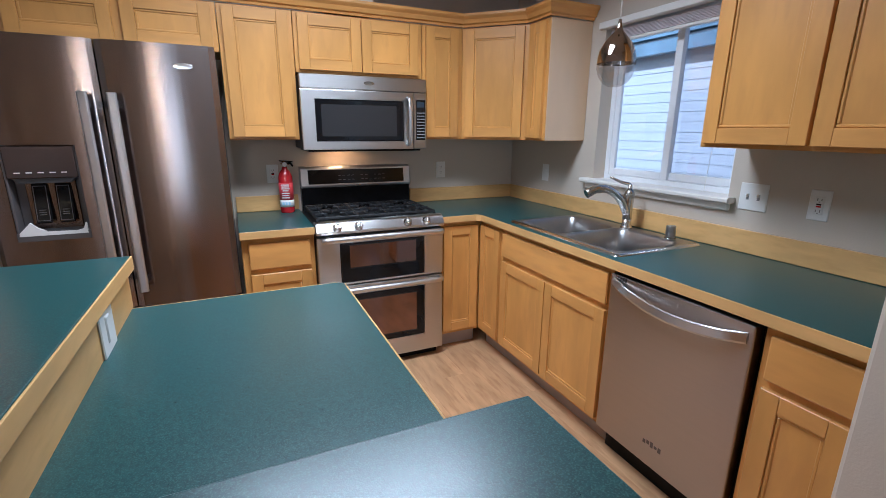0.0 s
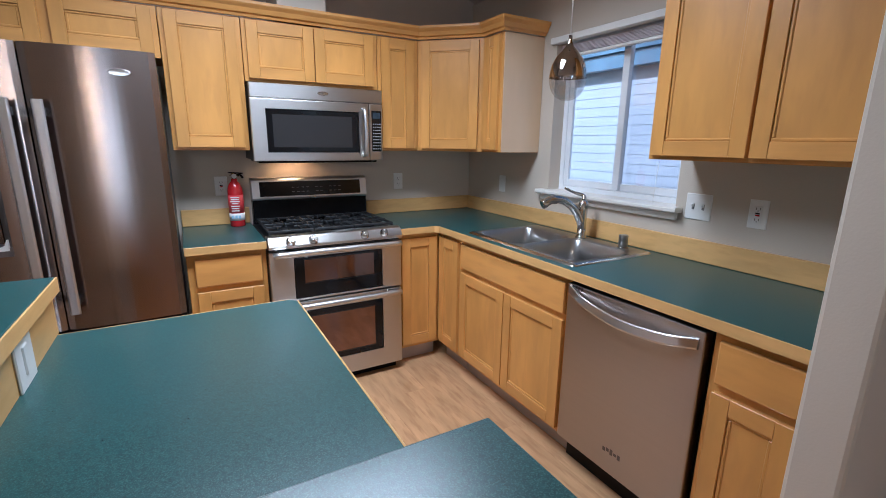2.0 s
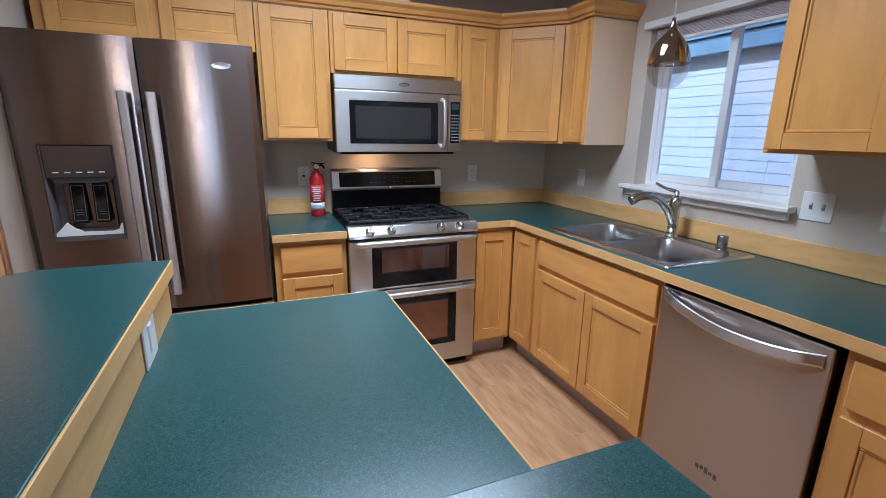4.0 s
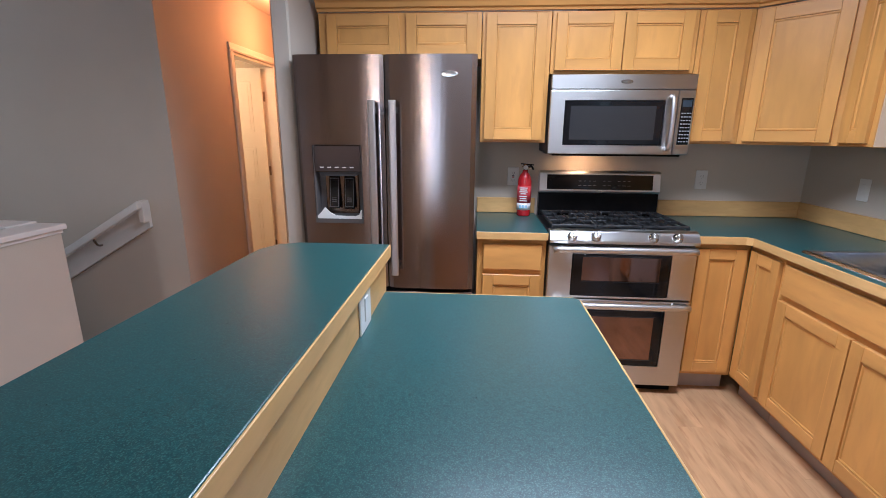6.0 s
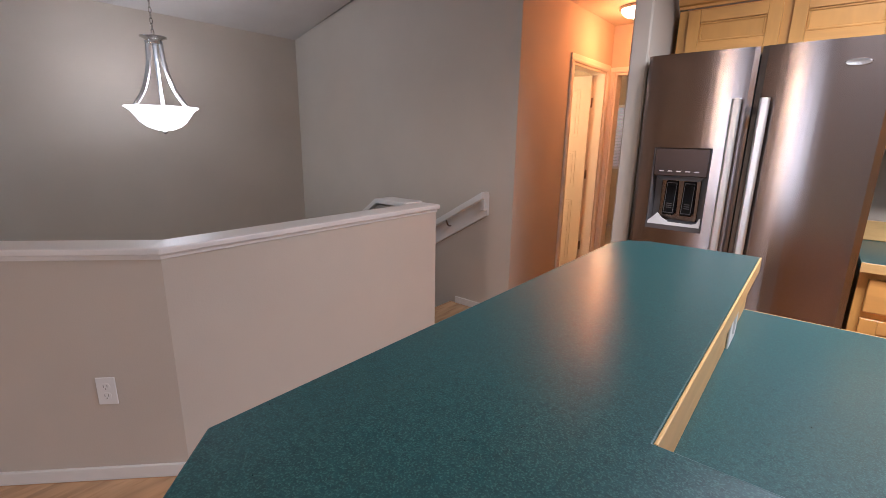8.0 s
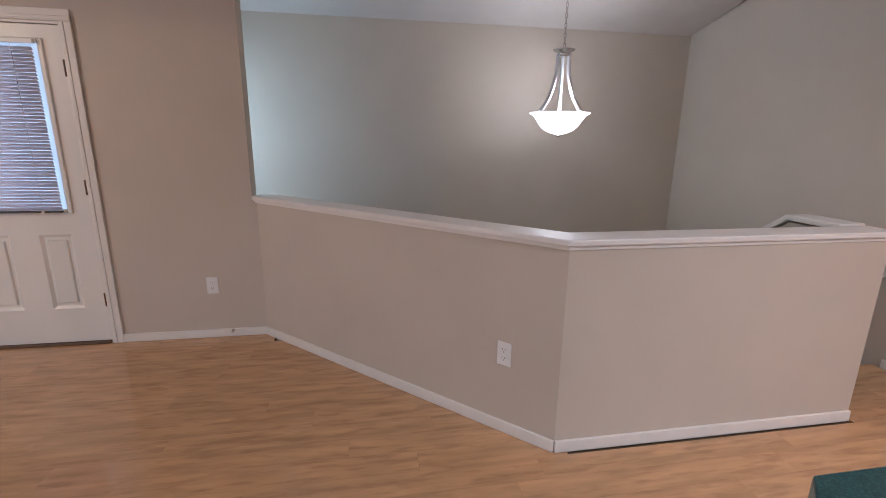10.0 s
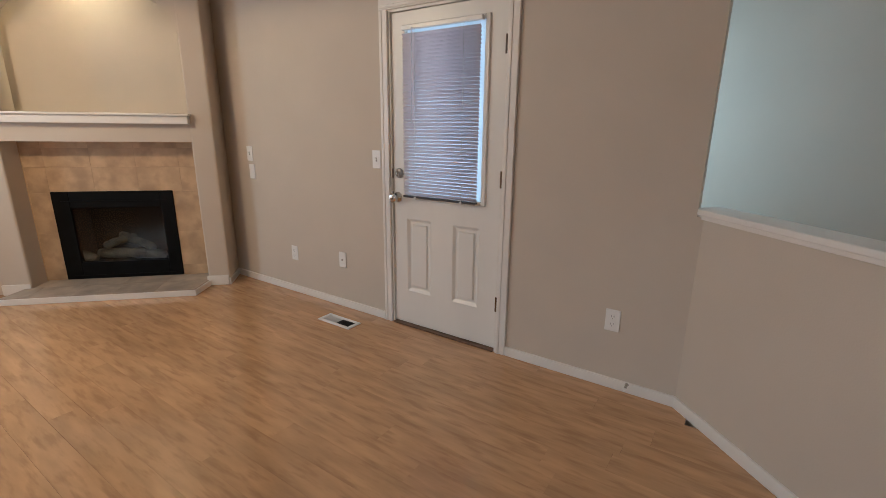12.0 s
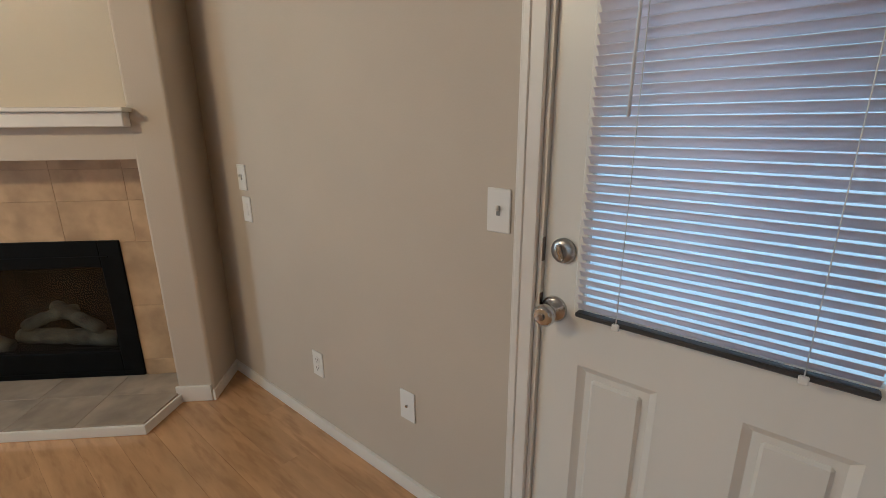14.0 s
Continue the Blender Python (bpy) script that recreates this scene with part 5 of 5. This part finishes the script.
hd = panel_door("door_hall", "open white panelled door in warm hall light", pose(-4.095, 1.40, 0, 0, 0, 186), 0.715)
for z in (0.3, 1.05, 1.75):
    part("hinge", box((-4.098, 1.405, z - 0.045), (-4.083, 1.421, z + 0.045), 0.002), STEEL, hd, "dull metal hinge")
hl = thing("hall_ceiling_light", (-3.62, 1.0, 2.36), "lit warm glass dome on the hall ceiling", "ceiling light")
part("dome", lathe([(0, 2.372), (0.04, 2.376), (0.08, 2.39), (0.105, 2.415), (0.112, 2.44), (0, 2.441)], (-3.62, 1.0, 0), 24), WARMGLASS, hl, "glowing glass dome")
part("ring", lathe([(0.1, 2.441), (0.128, 2.441), (0.128, 2.459), (0.1, 2.459)], (-3.62, 1.0, 0), 24), CHROME, hl)
bw = structure("window_2", boxes(((-5.06, 4.53, 0.94), (-5.02, 4.57, 1.95)), ((-4.24, 4.53, 0.94), (-4.2, 4.57, 1.95)), ((-5.02, 4.53, 0.94), (-4.24, 4.57, 0.98)), ((-5.02, 4.53, 1.91), (-4.24, 4.57, 1.95))), VINYL, "white bedroom window with a closed blind")
for i in range(40):
    part("slat", turned(box((-0.38, -0.012, -0.0008), (0.38, 0.012, 0.0008)), pose(-4.63, 4.50, 0.99 + i * 0.0235, 50)), BLIND, bw)

# ---- living room ----
casing("y", LIV, 1, DY0, DY1, DZ, "outer_door", 0.064)
structure("trim_outer_door_jamb", boxes(((LIV - 0.13, DY0 + 0.0005, 0), (LIV + 0.002, DY0 + 0.012, DZ - 0.0005)), ((LIV - 0.13, DY1 - 0.012, 0), (LIV + 0.002, DY1 - 0.0005, DZ - 0.0005)),
                                        ((LIV - 0.13, DY0 + 0.012, DZ - 0.014), (LIV + 0.002, DY1 - 0.012, DZ - 0.0005))), WHITE)
structure("trim_threshold", box((LIV - 0.12, DY0 + 0.012, 0.0), (LIV + 0.02, DY1 - 0.012, 0.012), 0.004), material("brown_threshold", (0.12, 0.06, 0.03), 0.5, vary=0.15, scale=20), "brown metal threshold")
sy0, sy1, sx, sz0, sz1 = DY0 + 0.014, DY1 - 0.014, LIV - 0.012, 0.016, DZ - 0.018
gy0, gy1, gz0, gz1 = -5.742, -5.160, 0.885, 1.872
P1, P2 = (-5.728, -5.538), (-5.375, -5.190)
PZ = (0.25, 0.745)
t0 = sx - 0.042


def slab(y0, y1, z0, z1):
    return box((t0, y0, z0), (sx, y1, z1))


od = structure("door_outer", joined(slab(sy0, P1[0], sz0, sz1), slab(P2[1], sy1, sz0, sz1), slab(P1[0], P2[1], gz1, sz1), slab(P1[0], P2[1], PZ[1], gz0),
                                    slab(P1[0], P2[1], sz0, PZ[0]), slab(P1[1], P2[0], PZ[0], PZ[1])), DOORW, "white outer door with a blind over its glass")
for p in (P1, P2):
    part("panel", box((t0 + 0.01, p[0], PZ[0]), (sx - 0.012, p[1], PZ[1])), DOORW, od)
    for e0, e1, z0, z1 in ((p[0], p[0] + 0.018, *PZ), (p[1] - 0.018, p[1], *PZ)):
        s = 1 if e0 == p[0] else -1
        a, b = (e0, e1) if s > 0 else (e1, e0)
        part("panel_bevel", prism([(sx - 0.0005, a), (sx - 0.012, b), (sx - 0.014, b), (sx - 0.014, a)], z0, z1, "z"), DOORW, od)
    for za, zb in ((PZ[0], PZ[0] + 0.018), (PZ[1], PZ[1] - 0.018)):
        part("panel_bevel", prism([(sx - 0.0005, za), (sx - 0.012, zb), (sx - 0.014, zb), (sx - 0.014, za)], p[0], p[1], "y"), DOORW, od)
    part("panel_field", box((t0 + 0.012, p[0] + 0.034, PZ[0] + 0.034), (sx - 0.003, p[1] - 0.034, PZ[1] - 0.034), 0.007), DOORW, od)
gf = part("glass_frame", boxes(((sx - 0.004, gy0 - 0.004, gz0 - 0.004), (sx + 0.012, gy0 + 0.022, gz1 + 0.022)), ((sx - 0.004, gy1 - 0.022, gz0 - 0.004), (sx + 0.012, gy1 + 0.004, gz1 + 0.022)),
                               ((sx - 0.004, gy0 + 0.022, gz0 - 0.004), (sx + 0.012, gy1 - 0.022, gz0 + 0.02)), ((sx - 0.004, gy0 + 0.022, gz1 - 0.004), (sx + 0.012, gy1 - 0.022, gz1 + 0.022)), bev=0.004), DOORW, od, "white moulded glass frame")
# added sheet behind the blind, so that daylight shows in the slat gaps
pg = part("pane", box((sx - 0.026, P1[0] - 0.002, gz0 - 0.002), (sx - 0.022, P2[1] + 0.002, gz1 + 0.002)), DAYSHEET, od, "translucent sheet standing in for daylight behind the blind")
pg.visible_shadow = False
for z in (1.735, 1.04, 0.305):
    part("hinge", box((sx + 0.002, sy1 - 0.004, z - 0.048), (sx + 0.016, sy1 + 0.018, z + 0.048), 0.003), STEEL, od, "dull metal hinge")
kn = part("knob", lathe([(0.0, 0.0), (0.034, 0.0), (0.034, 0.004), (0.028, 0.010), (0.013, 0.014), (0.012, 0.030), (0.02, 0.036), (0.0275, 0.048), (0.0275, 0.060), (0.02, 0.068), (0, 0.07)], (sx, -5.800, 0.878), 28, "x"), CHROME, od, "round satin door knob")
part("turn_button", lathe([(0, 0.07), (0.009, 0.07), (0.008, 0.076), (0, 0.077)], (sx, -5.800, 0.878), 14, "x"), STEEL, kn)
bo = part("deadbolt", lathe([(0, 0), (0.032, 0), (0.032, 0.006), (0.027, 0.013), (0.014, 0.015), (0, 0.015)], (sx, -5.785, 1.033), 28, "x"), SINKST, od, "round deadbolt")
part("thumb_turn", turned(box((0.014, -0.006, -0.02), (0.03, 0.006, 0.02), 0.004), pose(sx, -5.785, 1.033, 18)), CHROME, bo)
for z in (0.885, 1.03):
    part("strike_plate", box((LIV - 0.012, DY0 + 0.0122, z - 0.03), (LIV + 0.0035, DY0 + 0.0135, z + 0.03)), STEEL, od)
# blind over the door's glass
db = thing("door_blind", (sx + 0.03, -5.43, gz0), "closed white mini blind over the door's glass", "blind")
part("head_rail", box((sx + 0.013, gy0 + 0.012, gz1 - 0.012), (sx + 0.042, gy1 - 0.028, gz1 + 0.012), 0.003), WHITEP, db)
nsl = 47


def crowned(y0, y1, half=0.0125, rise=0.0022):
    """A thin slat along y, arched across its width."""
    top = [(half * k / 3, rise * (1 - (k / 3) ** 2)) for k in range(-3, 4)]
    bm = prism([(x, z + 0.0004) for x, z in top] + [(x, z - 0.0003) for x, z in top[::-1]], y0, y1, "y")
    for f in bm.faces:
        f.smooth = abs(f.normal.y) < 0.5 and len(f.verts) == 4
    return bm


for i in range(nsl):
    z = gz0 + 0.030 + i * (gz1 - gz0 - 0.05) / nsl
    part("slat", turned(crowned(gy0 + 0.012, gy1 - 0.042), pose(sx + 0.027, 0, z, 0, -49 + 12 * i / nsl + 2.0 * math.sin(i * 1.7 + 2.0 * math.sin(i * 0.6)))), BLIND, db)
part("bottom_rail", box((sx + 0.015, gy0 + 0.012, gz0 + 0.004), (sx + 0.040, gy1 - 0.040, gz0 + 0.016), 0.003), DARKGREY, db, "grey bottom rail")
for y in (gy0 + 0.11, gy1 - 0.14):
    part("ladder_cord", tube([(sx + 0.041, y, gz0 + 0.01), (sx + 0.041, y, gz1)], 0.0012, 5), WHITEP, db)
    part("clip", box((sx + 0.036, y - 0.008, gz0 - 0.002), (sx + 0.046, y + 0.008, gz0 + 0.014), 0.002), WHITEP, db)
part("wand", tube([(sx + 0.05, gy0 + 0.10, gz1 - 0.005), (sx + 0.052, gy0 + 0.095, gz1 - 0.53)], 0.004, 6), VINYL, db, "clear tilt wand")
# outside the door: unseen pale deck added as a reflector
dk = thing("deck", (-8.3, -6.5, -0.2), "unseen pale deck floor added to bounce sun at the door", "deck")
for i in range(36):
    part("board", box((-10.9 + i * 0.144, -10.5, -0.2), (-10.762 + i * 0.144, -2.5 if i < 28 else -4.95, -0.06), 0.003), SIDING, dk)
# unseen roof, added only to keep direct sun off the door's blind
pr = thing("porch_roof", (-6.7, -6.0, 2.3), "unseen red brown roof added to keep sun off the door", "roof")
for i in range(13):
    part("board", box((-7.92 + i * 0.17, -9.2, 2.34), (-7.754 + i * 0.17, -4.95, 2.37), 0.002), REDWOOD, pr)
part("beam", box((-7.93, -9.2, 2.18), (-7.79, -4.95, 2.338), 0.004), REDWOOD, pr)
part("roofing", box((-8.0, -9.3, 2.372), (LIV - 0.14, -4.93, 2.42)), FASCIA, pr)
# unseen boards, added as a reddish background beyond the deck
fe2 = thing("fence", (-11.0, -6.0, -2.5), "unseen red brown board fence added beyond the deck", "fence")
for i in range(24):
    part("board", box((-11.03, -11.5 + i * 0.45, -2.5), (-11.0, -11.06 + i * 0.45, 1.75 + 0.02 * (i % 3)), 0.003), REDWOOD, fe2)

# plates in the living room
plate((LIV, -6.873, 0.332), (1, 0, 0), "outlet")
plate((LIV, -6.328, 0.366), (1, 0, 0), "jack", label="white cable plate low on the painted wall")
plate((LIV, -4.392, 0.375), (1, 0, 0), "outlet")
plate((LIV, -5.966, 1.112), (1, 0, 0), "switch", label="white toggle switch beside the outer door")
plate((LIV, -7.355, 1.10), (1, 0, 0), "switch", label="white toggle switch beside the fireplace")
plate((LIV, -7.341, 0.955), (1, 0, 0), "blank", label="pale blank wall plate below a switch")
o_ = A + (B - A) * ((-4.262 - A.x) / (B.x - A.x))
plate((o_.x, o_.y, 0.402), (0.712, -0.702, 0), "outlet", label="white outlet low on the half wall")

# floor register
fv = thing("floor_register", (-5.345, -6.12, 0.0), "white metal floor register in the laminate floor", "vent")
vx0, vx1, vy0, vy1 = -5.397, -5.275, -6.303, -5.999
part("frame", boxes(((vx0, vy0, 0.0005), (vx1, vy0 + 0.03, 0.007)), ((vx0, vy1 - 0.03, 0.0005), (vx1, vy1, 0.007)), ((vx0, vy0 + 0.03, 0.0005), (vx0 + 0.026, vy1 - 0.03, 0.007)),
                    ((vx1 - 0.026, vy0 + 0.03, 0.0005), (vx1, vy1 - 0.03, 0.007)), ((vx0 + 0.026, -6.155, 0.0005), (vx1 - 0.026, -6.147, 0.007)), bev=0.002), WHITEP, fv, "white frame")
# flat black sheet as the duct's shade; half the louvres are dark grey
part("backing", box((vx0 + 0.02, vy0 + 0.02, 0.0004), (vx1 - 0.02, vy1 - 0.02, 0.0012)), BLACKM, fv, "black sheet coloured as the duct's shade")
for i in range(26):
    y = vy0 + 0.036 + i * 0.0093
    if abs(y + 6.151) > 0.008:
        part("louvre", box((vx0 + 0.026, y, 0.0014), (vx1 - 0.026, y + (0.0045 if y < -6.151 else 0.0022), 0.006)), WHITEP if y < -6.151 else DARKGREY, fv)
ds = thing("door_stop", (LIV + 0.02, -4.285, 0.03), "small spring door stop on the skirting", "door stop")
part("spring", lathe([(0, 0.0), (0.010, 0.0), (0.007, 0.006), (0.006, 0.05), (0, 0.05)], (LIV + 0.014, -4.285, 0.048), 12, "x"), CHROME, ds)
part("tip", lathe([(0, 0.0), (0.009, 0.0), (0.009, 0.012), (0, 0.014)], (LIV + 0.064, -4.285, 0.048), 12, "x"), WHITEP, ds)

# ---- fireplace, in its own frame turned 45 degrees: x along its face, y towards the room ----
T = pose(0.042, 0.014, 0, 0, 0, -45)
NF, NT = -9.12, -9.31            # face and tile planes
def fpx(bm):
    return turned(bm, T)
structure("wall_fireplace_pier", fpx(box((1.49, NF - 0.25, 0), (1.662, NF, 2.74), 0.014, 3)), PAINT, "painted pier beside the fireplace")
structure("wall_fireplace_pier_far", fpx(box((2.968, NF - 0.25, 0), (3.17, NF, 2.74), 0.014, 3)), PAINT, "painted pier beside the fireplace")
structure("wall_fireplace_lintel", fpx(box((1.65, NF - 0.248, 1.19), (2.98, NF - 0.002, 1.40))), PAINT)
arch = [(1.66 + 0.655 * (1 - math.cos(math.pi * k / 16)), 1.99 + 0.33 * math.sin(math.pi * k / 16)) for k in range(17)]
structure("wall_fireplace_arch", fpx(prism([(1.64, 1.99)] + arch + [(2.99, 1.99), (2.99, 2.738), (1.64, 2.738)], NF - 0.248, NF - 0.002, "y")), PAINT, "painted arch over the lit niche")
structure("wall_fireplace_niche", fpx(box((1.49, NF - 0.48, 1.36), (3.17, NF - 0.36, 2.9))), PAINT, "painted niche above the mantel")
structure("wall_niche_side", fpx(box((1.49, NF - 0.36, 1.36), (1.60, NF - 0.25, 2.9))), PAINT)
structure("wall_niche_side_far", fpx(box((3.03, NF - 0.36, 1.36), (3.17, NF - 0.25, 2.9))), PAINT)
structure("wall_fireplace_niche_floor", fpx(box((1.60, NF - 0.36, 1.36), (3.03, NF - 0.25, 1.399))), PAINT)
structure("ceiling_niche", fpx(box((1.49, NF - 0.62, 2.741), (3.17, NF, 2.80))), PAINT)
r0, r1 = T @ Vector((1.49, NF - 0.02, 0)), T @ Vector((3.17, NF - 0.02, 0))
structure("wall_fireplace_return", joined(prism([(r0.x, r0.y), (LIV, -7.70), (LIV, -7.95), (r0.x + 0.02, r0.y - 0.2)], 0, 2.74, "z"),
                                          prism([(r1.x, r1.y), (-4.02, SOUTH), (-4.27, SOUTH), (r1.x - 0.2, r1.y + 0.02)], 0, 2.74, "z")), PAINT)
for a, b, f in (((1.50, NF), (1.668, NF), (0, 1)), ((2.965, NF), (3.165, NF), (0, 1))):
    bm = fpx(prism([(a[0], a[1]), (b[0], b[1]), (b[0], b[1] + 0.014), (a[0], a[1] + 0.014)], 0.001, 0.085, "z", bev=0.003))
    structure("baseboard", bm, WHITE)
c0, c1 = T @ Vector((1.495, NF + 0.012, 0)), Vector((LIV + 0.012, -7.692, 0))
baseboard((c0.x, c0.y), (c1.x, c1.y), (-0.55, 0.83))
fp = thing("fireplace", T @ Vector((2.35, -9.1, 0)), "gas fireplace with tan stone tiles and black frame", "fireplace")
part("tile_backing", fpx(boxes(((1.66, NT - 0.03, 0), (1.915, NT - 0.002, 1.191)), ((2.807, NT - 0.03, 0), (2.975, NT - 0.002, 1.191)), ((1.915, NT - 0.03, 0.775), (2.807, NT - 0.002, 1.191)))), GROUT, fp)
rows_z = [(0.78, 0.985), (0.985, 1.135), (1.135, 1.1905)]
for z0, z1 in rows_z:
    u = 1.676
    while u < 2.955:
        u1 = min(2.956, u + (0.16 if u == 1.676 else 0.325))
        part("tile", fpx(box((u + 0.0007, NT - 0.012, z0 + 0.0007), (u1 - 0.0007, NT + 0.0004 * (int(u * 100) % 3), z1 - 0.0007), 0.001)), TILE, fp)
        u = u1
for z0, z1 in ((0.052, 0.14), (0.14, 0.445), (0.445, 0.78)):
    part("tile", fpx(box((1.676, NT - 0.012, z0 + 0.0007), (1.914, NT, z1 - 0.0007), 0.001)), TILE, fp)
    part("tile", fpx(box((2.808, NT - 0.012, z0 + 0.0007), (2.956, NT, z1 - 0.0007), 0.001)), TILE, fp)
hth = part("hearth", fpx(prism([(1.70, -8.875), (1.645, -9.118), (3.0, -9.118), (3.055, -8.875)], 0.001, 0.044, "z")), GROUT, fp)
part("hearth_trim", fpx(prism([(1.69, -8.865), (3.065, -8.865), (3.062, -8.878), (1.70, -8.878)], 0.001, 0.047, "z", bev=0.002)), WHITE, hth, "white skirting round the hearth")
part("hearth_trim", fpx(prism([(1.69, -8.865), (1.70, -8.878), (1.655, -9.104), (1.642, -9.104)], 0.001, 0.047, "z", bev=0.002)), WHITE, hth, "white skirting round the hearth")
for i in range(5):
    f0, f1 = i / 4.6, min(1, (i + 1) / 4.6)
    a0, a1 = 1.70 + 1.354 * f0 + 0.001, 1.70 + 1.354 * f1 - 0.001
    part("hearth_tile", fpx(prism([(a0, -8.8785), (a1, -8.8785), (min(a1, 3.0), -9.118), (a0, -9.118)] if i else [(1.701, -8.8785), (a1, -8.8785), (a1, -9.118), (1.656, -9.118)], 0.044, 0.0515, "z", bev=0.0012)), TILEG, hth)
for i in range(4):
    a0 = 1.676 + i * 0.32
    part("hearth_tile", fpx(box((a0 + 0.001, NT + 0.002, 0.0442), (a0 + 0.319, -9.1195, 0.0515), 0.0012)), TILEG, hth)
u0, u1, z0, z1 = 1.914, 2.808, 0.052, 0.790
ff = part("firebox_frame", fpx(boxes(((u0, NT - 0.04, z0), (u0 + 0.10, NT + 0.012, z1)), ((u1 - 0.125, NT - 0.04, z0), (u1, NT + 0.012, z1)), ((u0 + 0.10, NT - 0.04, z0), (u1 - 0.125, NT + 0.012, 0.195)),
                                     ((u0 + 0.10, NT - 0.04, 0.655), (u1 - 0.125, NT + 0.012, z1)), bev=0.003)), MATTBLACK, fp, "black metal frame")
part("louvre", fpx(boxes(*[((u0 + 0.06, NT + 0.0122, 0.705 + i * 0.02), (u1 - 0.06, NT + 0.017, 0.713 + i * 0.02)) for i in range(1)])), MATTBLACK, ff)
part("louvre", fpx(boxes(*[((u0 + 0.06, NT + 0.0122, 0.075 + i * 0.025), (u1 - 0.06, NT + 0.017, 0.084 + i * 0.025)) for i in range(1)])), MATTBLACK, ff)
fg = part("firebox_glass", fpx(box((u0 + 0.098, NT - 0.012, 0.192), (u1 - 0.123, NT - 0.002, 0.648))), thin_glass("fireplace_glass", (0.68, 0.72, 0.72), 0.07), ff)
fg.visible_shadow = False
part("firebox", fpx(boxes(((u0 + 0.06, NT - 0.36, 0.10), (u1 - 0.06, NT - 0.34, 0.74)), ((u0 + 0.06, NT - 0.34, 0.10), (u0 + 0.08, NT - 0.042, 0.74)), ((u1 - 0.08, NT - 0.34, 0.10), (u1 - 0.06, NT - 0.042, 0.74)),
                          ((u0 + 0.08, NT - 0.34, 0.10), (u1 - 0.08, NT - 0.042, 0.15)), ((u0 + 0.08, NT - 0.34, 0.70), (u1 - 0.08, NT - 0.042, 0.74)))), MATTBLACK, ff, "matt black firebox")
for a, b, r in (((2.08, -9.42, 0.21), (2.62, -9.47, 0.23), 0.045), ((2.15, -9.40, 0.28), (2.45, -9.52, 0.38), 0.035), ((2.55, -9.42, 0.30), (2.32, -9.50, 0.36), 0.035), ((2.60, -9.38, 0.20), (2.74, -9.42, 0.24), 0.04)):
    part("log", fpx(tube(curve_pts([a, [(p + q) / 2 + 0.012 for p, q in zip(a, b)], b], 5), [r * (0.8 + 0.25 * abs(math.sin(k * 1.9))) for k in range(11)], 9)), LOG, ff, "ceramic log")
mt = thing("mantel_shelf", T @ Vector((2.32, -9.1, 1.33)), "white painted mantel shelf below the niche", "shelf")
part("shelf", fpx(box((1.635, NF + 0.0005, 1.385), (3.01, NF + 0.075, 1.402), 0.003)), WHITE, mt)
part("apron", fpx(box((1.65, NF + 0.0005, 1.325), (2.995, NF + 0.055, 1.3848), 0.003)), WHITE, mt)

# ---- floor planks ----
fl = structure("floor", box((-0.01, -2.9, -0.012), (-0.005, -2.8, -0.0115)), SUBFLOOR, "light honey laminate plank floor")
PW = 0.1265
mesh_cache = {}
rng = random.Random(5)


def plank_mesh(w, length):
    key = (round(w, 3), round(length, 3))
    if key not in mesh_cache:
        bm = box((-w / 2 + 0.0004, -key[1] / 2 + 0.0002, -0.011), (w / 2 - 0.0002, key[1] / 2 - 0.0002, 0.0))
        mesh_cache[key] = mesh_of("plank", bm, PLANK)
    return mesh_cache[key], key[1]


far = []


def lay(x, w, y0, y1):
    y = y0 - rng.uniform(0, 1.2)
    while y < y1 - 0.01:
        a, b = max(y, y0), min(y + 1.215, y1)
        if b - a > 0.04:
            c = (a + b) / 2
            if (c < -6.2 and x > -4.0) or x > -0.5 or (c < -3.4 and x > -2.2):
                far.append(((x - w / 2 + 0.0004, a + 0.0005, -0.011), (x + w / 2 - 0.0004, b - 0.0005, 0.0)))
            else:
                me, ln = plank_mesh(w, b - a)
                ob = new("plank", me)
                ob.location = (x, c, 0)
                ob.parent = fl
        y += 1.215


nrows = int(5.575 / PW) + 1
for i in range(nrows):
    x1 = -i * PW
    x0 = max(LIV, x1 - PW)
    xc = (x0 + x1) / 2
    if x1 - x0 < 0.02:
        continue
    if x0 >= -3.08:
        lay(xc, x1 - x0, SOUTH, 0.0)
    elif xc > -4.1:
        lay(xc, x1 - x0, SOUTH, HEND + 0.2)
    else:
        lay(xc, x1 - x0, SOUTH, 1.013 * x0 + 1.578 + 0.16 if x0 > LIV + 0.05 else -4.0)
        if x0 > -4.56:
            lay(xc, x1 - x0, -0.955, -0.195)
rest = part("planks", boxes(*far), PLANK, fl)
rest["kind"] = "stuff"
